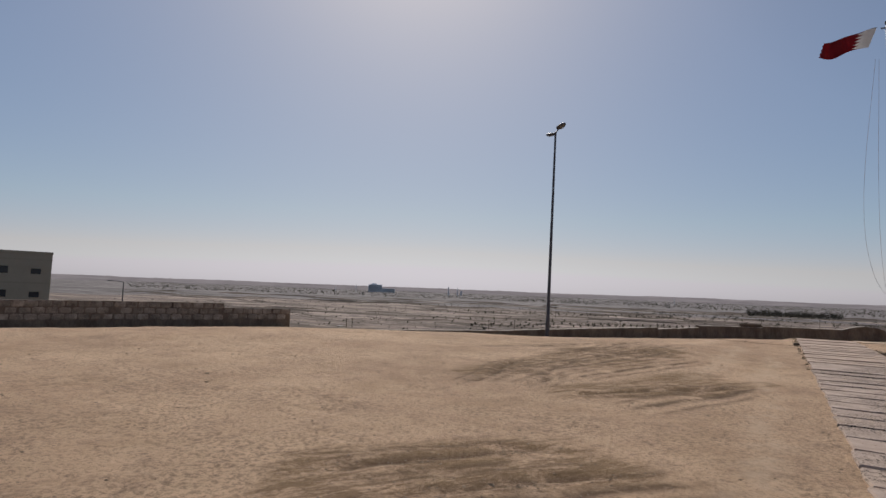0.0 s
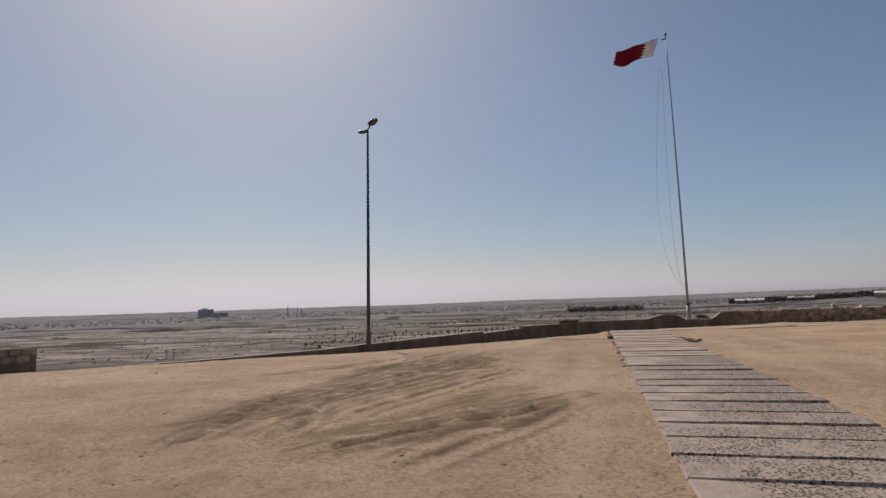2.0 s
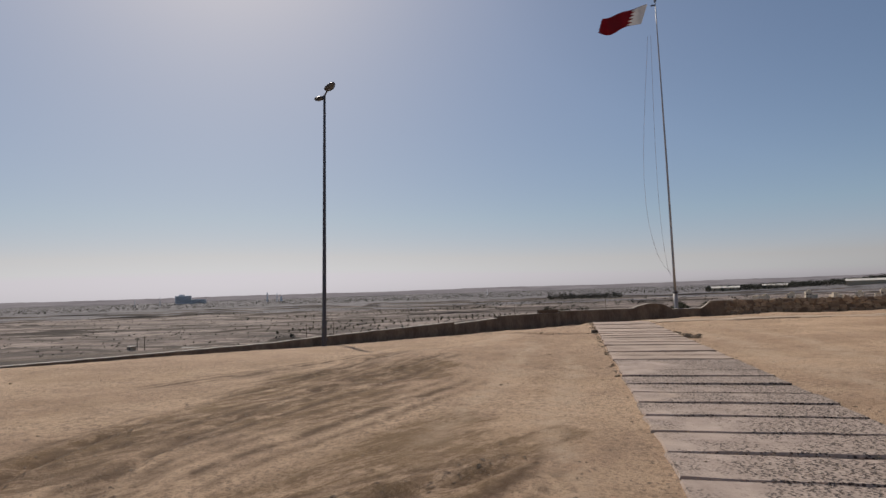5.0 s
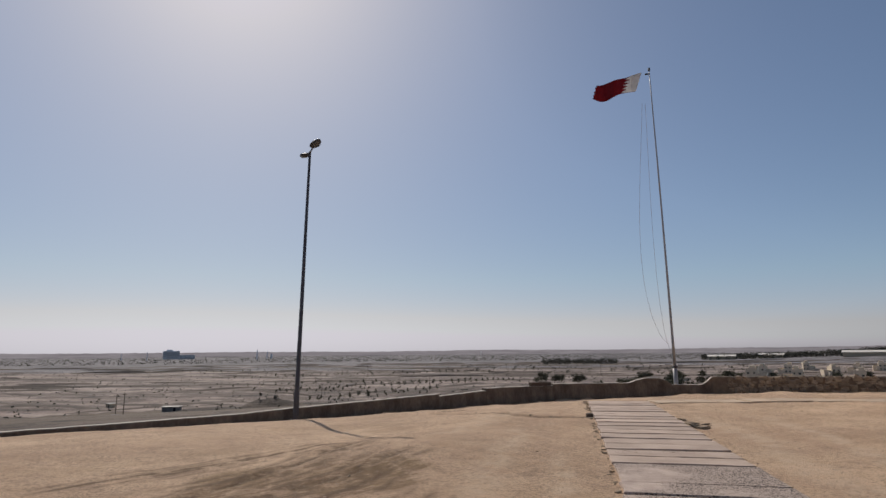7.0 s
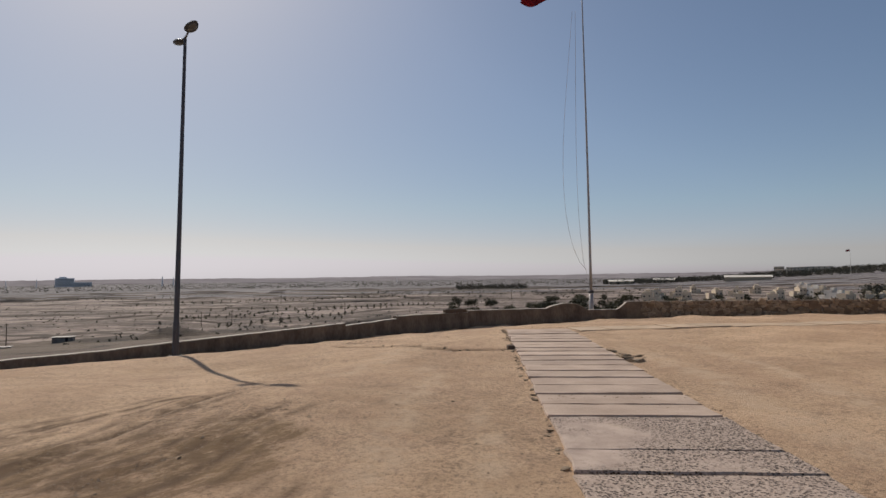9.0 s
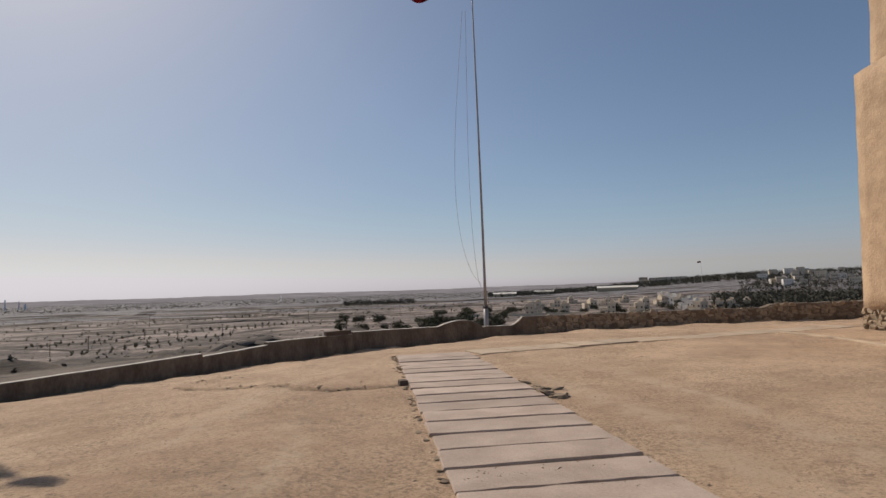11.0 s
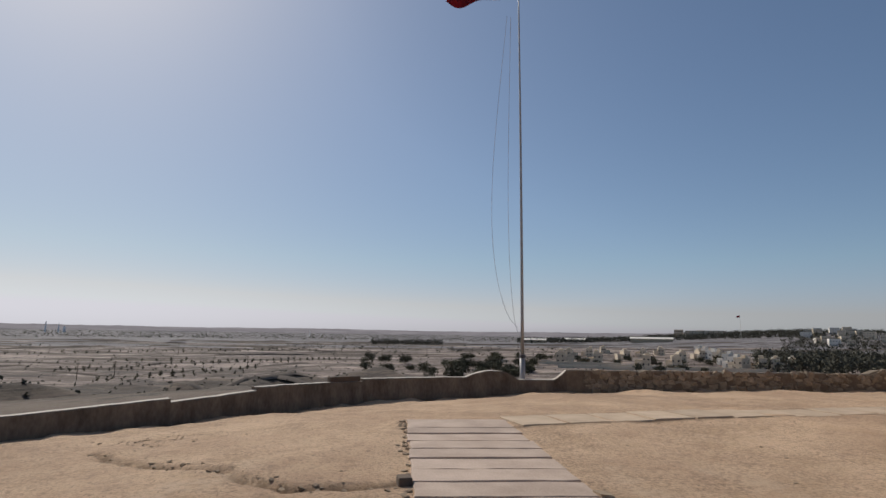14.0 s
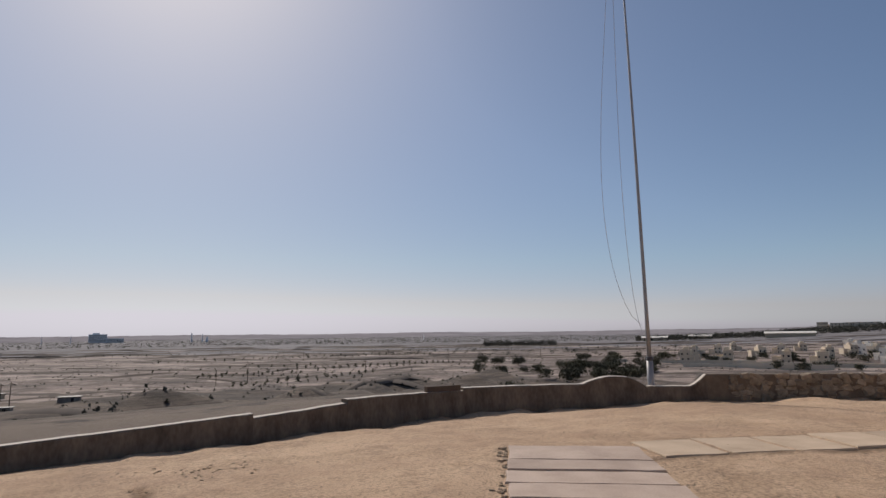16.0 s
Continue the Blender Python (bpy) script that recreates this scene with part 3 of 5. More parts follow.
    for name, values in (("spill", spill), ("shade_soil", shade_soil), ("packed", packed)):
        at = me.attributes.new(name, "FLOAT", "POINT")
        at.data.foreach_set("value", values.astype(np.float32))
    return tagged(new("ground", me), "dry sandy ground of a hilltop yard falling to a wide plain", "ground", kind="structure")


ground = build_ground()


def far_ridge():
    """Hazy low hills that close the horizon, far beyond the plain."""
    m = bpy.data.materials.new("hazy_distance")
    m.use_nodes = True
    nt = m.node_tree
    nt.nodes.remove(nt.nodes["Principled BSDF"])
    # haze is painted as an emission colour, so the hills glow evenly
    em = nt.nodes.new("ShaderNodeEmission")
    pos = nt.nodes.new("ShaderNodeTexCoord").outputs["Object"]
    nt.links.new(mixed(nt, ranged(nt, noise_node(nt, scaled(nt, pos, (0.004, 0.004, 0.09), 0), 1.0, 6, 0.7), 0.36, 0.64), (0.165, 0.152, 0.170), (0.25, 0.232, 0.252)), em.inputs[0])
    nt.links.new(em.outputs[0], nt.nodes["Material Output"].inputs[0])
    a = np.radians(np.linspace(-75, 62, 700))
    crest = 13 + 12 * fbm(np.degrees(a) * 0.16 + 30, a * 0, 4) + 5 * (fbm(np.degrees(a) * 2.2 + 90, a * 0, 3) - 0.5) + 12 * smooth01((np.degrees(a) - 8) / 30)
    rows = []
    for r, k in ((4280, 0.0), (4320, 0.55), (4380, 1.0), (4440, 0.0)):
        rows.append(np.stack([r * np.sin(a), r * np.cos(a) - 13, (crest + 60) * k - 60], 1))
    n = len(a)
    i = np.arange(n - 1)
    faces = np.concatenate([np.stack([j * n + i, j * n + i + 1, (j + 1) * n + i + 1, (j + 1) * n + i], 1) for j in range(3)])
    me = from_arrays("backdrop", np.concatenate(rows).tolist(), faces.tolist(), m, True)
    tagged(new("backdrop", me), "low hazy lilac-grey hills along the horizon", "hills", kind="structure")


far_ridge()


def ground_z(x, y):
    return float(land_height(np.array([float(x)]), np.array([float(y)]))[0][0])


# ---- boundary wall ----
def wall_line(stations, step=0.5):
    """Points along the wall's line, evenly spaced, between two corner numbers."""
    pts = [np.array(WALL[k], float) for k in stations]
    fine = []
    n = len(pts)
    for i in range(n - 1):
        p0, p1, p2, p3 = pts[max(i - 1, 0)], pts[i], pts[i + 1], pts[min(i + 2, n - 1)]
        for t in np.linspace(0, 1, 24, endpoint=False):
            fine.append(0.5 * ((2 * p1) + (p2 - p0) * t + (2 * p0 - 5 * p1 + 4 * p2 - p3) * t * t + (3 * p1 - p0 - 3 * p2 + p3) * t ** 3))
    fine.append(pts[-1])
    fine = np.array(fine)
    s = np.concatenate([[0], np.cumsum(np.hypot(*np.diff(fine, axis=0).T))])
    k = np.arange(0, s[-1], step)
    k = np.append(k, s[-1])
    return np.stack([np.interp(k, s, fine[:, 0]), np.interp(k, s, fine[:, 1])], 1), k


LINE, LINE_S = wall_line(range(3, 14), 0.12)


def s_at_x(x):
    return float(np.interp(x, LINE[:, 0], LINE_S))


def wall_strip(name, s0, s1, top, thick, material, label, inner=0.0, step=0.12, drop=1.2, cap=None):
    """A stretch of the wall from s0 to s1 along its line; top(s) gives the height of its crest."""
    ks = np.append(np.arange(s0, s1, step), s1)
    bm = bmesh.new()
    rings = []
    rnd = random.Random(int(s0 * 100))
    for k in ks:
        p = np.array([np.interp(k, LINE_S, LINE[:, 0]), np.interp(k, LINE_S, LINE[:, 1])])
        q = np.array([np.interp(k + 0.05, LINE_S, LINE[:, 0]), np.interp(k + 0.05, LINE_S, LINE[:, 1])])
        o = np.array([np.interp(k - 0.05, LINE_S, LINE[:, 0]), np.interp(k - 0.05, LINE_S, LINE[:, 1])])
        t = (q - o) / np.hypot(*(q - o))
        nrm = np.array([t[1], -t[0]])               # towards the yard
        z = top(k)
        wob = (noise.noise(Vector((k * 0.9, 3.1, s0))) * 0.02, noise.noise(Vector((k * 2.3, 7.7, s0))) * 0.012)
        a = p + nrm * (inner + wob[0])
        a2 = p + nrm * (inner + wob[0] * 0.4 + 0.03)
        b = p + nrm * (inner - thick)
        z0 = z - drop
        r = [(a2[0], a2[1], z0), (a2[0], a2[1], z0 + drop * 0.45), (a[0], a[1], z - 0.035 + wob[1]), ((a - nrm * 0.03)[0], (a - nrm * 0.03)[1], z + wob[1]), ((b + nrm * 0.03)[0], (b + nrm * 0.03)[1], z + wob[1]), (b[0], b[1], z - 0.035), (b[0], b[1], z0)]
        rings.append([bm.verts.new(c) for c in r])
    for r0, r1 in zip(rings, rings[1:]):
        for i in range(6):
            f = bm.faces.new((r0[i], r0[i + 1], r1[i + 1], r1[i]))
            # the top face gets a paler colour than the sides
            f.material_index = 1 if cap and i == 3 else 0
    bm.faces.new(rings[0])
    bm.faces.new(rings[-1][::-1])
    bmesh.ops.recalc_face_normals(bm, faces=bm.faces[:])
    ob = part(name, bm, material)
    if cap:
        ob.data.materials.append(cap)
    return tagged(ob, label, "wall", kind="structure")


S_STEP0, S_STEP1, S_BOX, S_HUMP0, S_POLE, S_HUMP1 = s_at_x(-6.1), s_at_x(-4.3), s_at_x(-1.35), s_at_x(2.35), s_at_x(4.4), s_at_x(6.2)
S_LAMP, S_END = s_at_x(-11.0), LINE_S[-1]


def top_far(s):
    return float(np.interp(s, (0, 4, S_LAMP - 2, S_LAMP, S_STEP0), (-0.68, -0.62, -0.50, -0.40, -0.10)))


def top_mid(s):
    return float(np.interp(s, (S_STEP0, S_STEP1), (-0.19, -0.06)))


def top_hump(s):
    a = 0.115
    if S_HUMP0 <= s <= S_HUMP0 + 0.25:
        return a + 0.10 * (s - S_HUMP0) / 0.25
    if S_HUMP0 + 0.25 < s <= S_POLE:
        v = (s - S_HUMP0 - 0.25) / (S_POLE - S_HUMP0 - 0.25)
        return a + 0.10 + 0.13 * math.sin(min(1, v * 2.4) * math.pi / 2) * (1 if v < 0.55 else max(0, math.cos((v - 0.55) / 0.45 * math.pi / 2))) - (0.22 * max(0, (v - 0.55) / 0.45) ** 2 if v > 0.55 else 0)
    return a


def top_notch(s):
    v = (s - S_POLE) / (S_HUMP1 - S_POLE)
    return 0.03 + 0.36 * max(0, (v - 0.72) / 0.28) ** 1.4


def top_right(s):
    z = float(np.interp(s, (S_HUMP1, S_HUMP1 + 4, s_at_x(17.2), s_at_x(17.6), S_END), (0.40, 0.42, 0.44, 0.58, 0.60)))
    return z + noise.noise(Vector((s * 1.7, 0, 0))) * 0.035


wall_strip("wall_edge_low", 0.0, S_STEP0, top_far, 0.32, PLASTER, "low earth-plastered boundary wall half buried in sand", cap=PALE_TOP)
wall_strip("wall_edge_mid", S_STEP0 + 0.002, S_STEP1, top_mid, 0.32, PLASTER, "low plastered boundary wall stretch with a sunken top", cap=PALE_TOP)
wall_strip("wall_edge_plastered", S_STEP1 + 0.002, S_BOX, lambda s: 0.045, 0.32, PLASTER, "low plastered boundary wall with a pale top edge", cap=PALE_TOP)
wall_strip("wall_edge_hump", S_BOX + 0.002, S_POLE, top_hump, 0.36, PLASTER, "plastered boundary wall rising in a rounded hump", cap=PALE_TOP)
wall_strip("wall_edge_notch", S_POLE + 0.002, S_HUMP1, top_notch, 0.34, PLASTER, "plastered boundary wall dipping beside the flagpole", cap=PALE_TOP)
stone_wall = wall_strip("wall_edge_stone", S_HUMP1 + 0.002, S_END, top_right, 0.42, MORTAR, "low weathered rubble stone boundary wall laid in earth mortar")


def block_wall():
    """Higher concrete-block wall on the yard's far side."""
    pts = ((-20.75, -7.8), (-22.25, -10.4), (-24.1, -14.3), (-25.0, -18.2), (-26.4, -30.0))
    for i in range(4):
        a, b = Vector((*pts[i], 0)), Vector((*pts[i + 1], 0))
        z1 = 0.24 if i == 0 else 0.45
        length = (b - a).length
        ang = math.degrees(math.atan2(b.y - a.y, b.x - a.x))
        core = part("wall_block", box(length, 0.26, z1 + 1.2, bevel=0.01), PLASTER)
        mid = (a + b) / 2
        core.matrix_world = pose(mid.x, mid.y, -1.2, 0, 0, ang)
        tagged(core, "grey concrete block wall with stained mortar along the yard", "wall", kind="structure")
        n_rows = 3 if i else 2
        rnd = random.Random(i)
        shared = [from_bm(rough_stone(0.40, 0.05, 0.23, random.Random(50 + k), jitter=0.06), "block", BLOCK) for k in range(3)]
        face = 1 if (Matrix.Rotation(radians(ang), 3, "Z") @ Vector((0, 1, 0))).dot(Vector((1, -0.3, 0))) > 0 else -1
        if i == 3:
            continue
        for r in range(n_rows):
            x = -length / 2 + 0.22 + (0.2 if r % 2 else 0)
            while x < length / 2 - 0.2:
                blk = new("block", shared[rnd.randrange(3)])
                blk.parent = core
                blk.location = (x, face * (0.111 + rnd.uniform(-0.004, 0.006)), 1.2 + z1 - 0.13 - r * 0.25)
                x += 0.43


def from_bm(bm, name, material):
    me = bpy.data.meshes.new(name)
    bm.normal_update()
    bm.to_mesh(me)
    bm.free()
    me.materials.append(material)
    return me


block_wall()


# ---- tower ----
def tower():
    """Corner of the fort's battered tower, with a rubble foot and a set-back upper part."""
    cx, cy, turn = 15.25, 1.35, -14.0                     # seen corner at the ground, and the way of its front
    base = pose(cx, cy, -0.15, 0, 0, turn)

    def battered(x0, y0, sx, sy, z0, z1, lean):
        bm = bmesh.new()
        nz, nu = 14, 16
        def ring(z):
            k = (z - z0) * lean
            c = [(x0 + k, y0 - k), (x0 + k, y0 - sy + k), (x0 + sx - k, y0 - sy + k), (x0 + sx - k, y0 - k)]
            out = []
            for i in range(4):
                a, b = c[i], c[(i + 1) % 4]
                for u in range(nu):
                    t = u / nu
                    px, py = a[0] + (b[0] - a[0]) * t, a[1] + (b[1] - a[1]) * t
                    w = noise.noise(Vector((px * 0.7, py * 0.7, z * 0.8))) * 0.06
                    edge = 0.06 if u == 0 else 0.0
                    mx, my = x0 + sx / 2 - px, y0 - sy / 2 - py
                    ln = math.hypot(mx, my)
                    out.append((px + mx / ln * (w + edge), py + my / ln * (w + edge), z))
            return out
        rows = [[bm.verts.new(p) for p in ring(z0 + (z1 - z0) * i / nz)] for i in range(nz + 1)]
        m = len(rows[0])
        for r0, r1 in zip(rows, rows[1:]):
            for k in range(m):
                bm.faces.new((r0[k], r0[(k + 1) % m], r1[(k + 1) % m], r1[k]))
        bm.faces.new(rows[-1])
        bm.faces.new(rows[0][::-1])
        bmesh.ops.recalc_face_normals(bm, faces=bm.faces[:])
        return bm

    t = tagged(new("fort_tower"), "tall tan mud-rendered fort tower on a rubble stone foot", "tower")
    t.matrix_world = base
    part("lower_wall", battered(0.0, 0.0, 9, 9, 0.78, 8.5, 0.028), TOWER, t, "tan rendered battered wall", True)
    part("upper_wall", battered(0.55, -0.55, 7.9, 7.9, 8.4, 14.0, 0.03), TOWER, t, "tan rendered upper wall", True)
    foot = part("stone_foot", battered(0.06, -0.06, 8.9, 8.9, 0.0, 0.82, 0.0), MORTAR, t, "rubble stone foot in earth mortar")
    rnd = random.Random(11)
    meshes = [from_bm(rough_stone(rnd.uniform(0.14, 0.29), 0.2, rnd.uniform(0.11, 0.2), random.Random(k), jitter=0.36), "stone", STONE) for k in range(12)]
    for side in range(2):
        z = 0.1
        while z < 0.8:
            u = 0.1
            while u < 4:
                st = new("stone", meshes[rnd.randrange(12)])
                st.parent = foot
                off = rnd.uniform(-0.03, 0.05)
                w = rnd.uniform(0.15, 0.27)
                if side == 0:
                    st.matrix_local = pose(0.06 - off, -u - w / 2, z + rnd.uniform(-0.04, 0.04), rnd.uniform(-12, 12), rnd.uniform(-12, 12), 90)
                else:
                    st.matrix_local = pose(u + w / 2, -0.06 + off, z + rnd.uniform(-0.04, 0.04), rnd.uniform(-12, 12), rnd.uniform(-12, 12), 0)
                u += w
            z += 0.15
    # putlog holes: dark blocks stand in for the shade inside them
    for y, z in ((-0.9, 3.1), (-1.35, 3.15)):
        h = part("putlog_hole", box(0.10, 0.06, 0.10), DARK_ROCK, t, "small dark block for the shade in a hole in the render")
        h.location = ((z - 0.78) * 0.035 - 0.0 + 0.06, y, z)
    return t


tower()


# ---- paved paths ----
def slab_mesh(name, sx, sy, sz, seed, material, chip=0.02):
    rnd = random.Random(seed)
    bm = bmesh.new()
    n = max(4, int(sx / 0.22))
    top, bot = [], []
    outline = [(-sx / 2 + sx * i / n, -sy / 2) for i in range(n + 1)] + [(sx / 2, 0)] + [(sx / 2 - sx * i / n, sy / 2) for i in range(n + 1)] + [(-sx / 2, 0)]
    for x, y in outline:
        jx, jy = rnd.uniform(-chip, chip) * 0.8, rnd.uniform(-chip, chip) * 0.6
        top.append(bm.verts.new((x * 0.994 + jx, y * 0.98 + jy, sz + rnd.uniform(-0.004, 0.004))))
        bot.append(bm.verts.new((x + jx, y + jy, 0)))
    m = len(top)
    mid = [bm.verts.new((v.co.x + (0.012 if v.co.x < 0 else -0.012) * -1, v.co.y * 1.02, sz - 0.018)) for v in top]
    bm.faces.new(top)
    for k in range(m):
        bm.faces.new((mid[k], mid[(k + 1) % m], top[(k + 1) % m], top[k]))
        bm.faces.new((bot[k], bot[(k + 1) % m], mid[(k + 1) % m], mid[k]))
    bmesh.ops.recalc_face_normals(bm, faces=bm.faces[:])
    return from_bm(bm, name, material)


def paved_path():
    p = thing("pavement", (0, 0, 0), 0, "straight path of wide pinkish concrete slabs with open joints", "path", kind="structure")
    plain_slabs = [slab_mesh("slab", 1.98, 0.607, 0.13, k, CONCRETE) for k in range(6)]
    gravel_slabs = [slab_mesh("slab", 2.0, 0.605, 0.13, 20 + k, GRAVELLED) for k in range(5)]
    first = new("slab", slab_mesh("slab", 1.95, 0.96, 0.13, 99, CONCRETE, 0.03))
    first.parent = p
    first.location = (0.99, -0.46, -0.118)
    y, k = -0.97, 0
    rnd = random.Random(3)
    while y > -38:
        worn = y < -11.2
        if abs(y + 10.9) < 0.33:
            long = new("slab", slab_mesh("slab", 1.98, 1.24, 0.13, 77, GRAVELLED))
            long.parent = p
            long.location = (1.0, y - 0.64, -0.112)
            y -= 1.28
            continue
        s = new("slab", (gravel_slabs if worn else plain_slabs)[k % 5])
        s.parent = p
        s.location = (0.99 + rnd.uniform(-0.015, 0.015), y - 0.32, -0.113 + rnd.uniform(-0.006, 0.008))
        s.rotation_euler = (radians(rnd.uniform(-1.0, -0.6)), radians(rnd.uniform(-0.25, 0.25)), radians(rnd.uniform(-0.25, 0.25)))
        y -= 0.64
        k += 1
    q = thing("pavement_cross", (0, 0, 0), 0, "narrow path of pale square slabs with sandy joints", "path", kind="structure")
    meshes = [slab_mesh("slab", 0.95, 1.12, 0.10, 40 + k, PALE_SLAB, 0.035) for k in range(4)]
    a, b = Vector((2.04, -0.18, 0)), Vector((16.0, 2.94, 0))
    n = 14
    ang = math.atan2(b.y - a.y, b.x - a.x)
    for i in range(n):
        c = a + (b - a) * ((i + 0.5) / n)
        c.y += 0.35 * math.sin(math.pi * min(1, i / 7)) * 0.5
        s = new("slab", meshes[i % 4])
        s.parent = q
        s.matrix_local = Matrix.Translation((c.x, c.y, ground_z(c.x, c.y) - 0.084 + rnd.uniform(-0.006, 0.006))) @ Euler((0, 0, ang + rnd.uniform(-0.03, 0.03))).to_matrix().to_4x4()
    kerb = part("kerb", tube_box(((12.2, 1.25, 0.0), (12.35, 0.2, 0.0), (12.25, -1.2, 0.0), (11.8, -2.7, 0.0), (10.8, -5.6, 0.0)), 0.16, 0.06), PALE_SLAB)
    tagged(kerb, "low pale kerb edging the apron round the tower", "kerb", kind="structure")


def tube_box(points, width, height):
    bm = bmesh.new()
    rings = []
    points = [(p[0], p[1], ground_z(p[0], p[1])) for p in points]
    for i, p in enumerate(points):
        a, b = Vector(points[max(i - 1, 0)]), Vector(points[min(i + 1, len(points) - 1)])
        t = (b - a).normalized()
        nrm = Vector((-t.y, t.x, 0)) * width / 2
        p = Vector(p)
        rings.append([bm.verts.new(q) for q in (p - nrm + Vector((0, 0, -0.2)), p - nrm + Vector((0, 0, height - 0.02)), p - nrm * 0.8 + Vector((0, 0, height)), p + nrm * 0.8 + Vector((0, 0, height)), p + nrm + Vector((0, 0, height - 0.02)), p + nrm + Vector((0, 0, -0.2)))])
    for r0, r1 in zip(rings, rings[1:]):
        for k in range(5):
            bm.faces.new((r0[k], r0[k + 1], r1[k + 1], r1[k]))
    bm.faces.new(rings[0])
    bm.faces.new(rings[-1][::-1])
    bmesh.ops.recalc_face_normals(bm, faces=bm.faces[:])
    return bm


paved_path()


# ---- street lamp ----
def street_lamp():
    x, y = -10.68, -0.02
    z = ground_z(x, y) - 0.05
    t = thing("street_lamp", (x, y, z), 0, "tall dark steel street lamp with two oval heads beside the wall", "street lamp")
    part("pole", tube([(0, 0, 0), (0, 0, 0.02), (0, 0, 1.1), (0, 0, 1.16), (0, 0, 10.6), (0, 0, 10.65)], [0.105, 0.105, 0.10, 0.085, 0.05, 0.03], 14), STEEL, t, smooth=True)
    t.matrix_world = Matrix.Translation((x, y, z)) @ Matrix.Rotation(radians(1.0), 4, Vector((-0.49, 0.87, 0)))
    part("base_plate", box(0.36, 0.36, 0.04, (0, 0, 0.02), 0.008), STEEL, t)
    for bx, by in ((0.13, 0.13), (-0.13, 0.13), (0.13, -0.13), (-0.13, -0.13)):
        part("bolt", tube([(bx, by, 0.05), (bx, by, 0.1)], [0.018, 0.018], 6), POLE, t)
    part("hatch", box(0.09, 0.02, 0.32, (0.0, -0.095, 0.55), 0.005), STEEL, t)
    ax = Vector((0.72, -0.69, 0))
    part("bracket", tube([tuple(ax * -0.36 + Vector((0, 0, 10.67))), (0, 0, 10.59), tuple(ax * 0.36 + Vector((0, 0, 10.75)))], [0.03, 0.035, 0.03], 8), STEEL, t, smooth=True)
    for sgn, up in ((1, 10.79), (-1, 10.65)):
        bm = bmesh.new()
        bmesh.ops.create_uvsphere(bm, u_segments=20, v_segments=10, radius=1)
        for v in bm.verts:
            taper = 1 - 0.22 * v.co.x
            v.co = Vector((v.co.x * 0.40, v.co.y * 0.19 * taper, v.co.z * (0.10 if v.co.z > 0 else 0.05)))
        h = part("lamp_head", bm, HEAD, t, "dark oval lamp housing", True)
        ang = math.degrees(math.atan2(ax.y * sgn, ax.x * sgn))
        h.matrix_local = pose(ax.x * sgn * 0.62, ax.y * sgn * 0.62, up, 0, -8, ang)
        g = bmesh.new()
        bmesh.ops.create_uvsphere(g, u_segments=16, v_segments=6, radius=1)
        for v in g.verts:
            v.co = Vector((v.co.x * 0.25 + 0.05, v.co.y * 0.13, -0.035 + v.co.z * 0.035))
        part("lamp_glass", g, LENS, h, "pale lamp glass", True)
    return t


street_lamp()


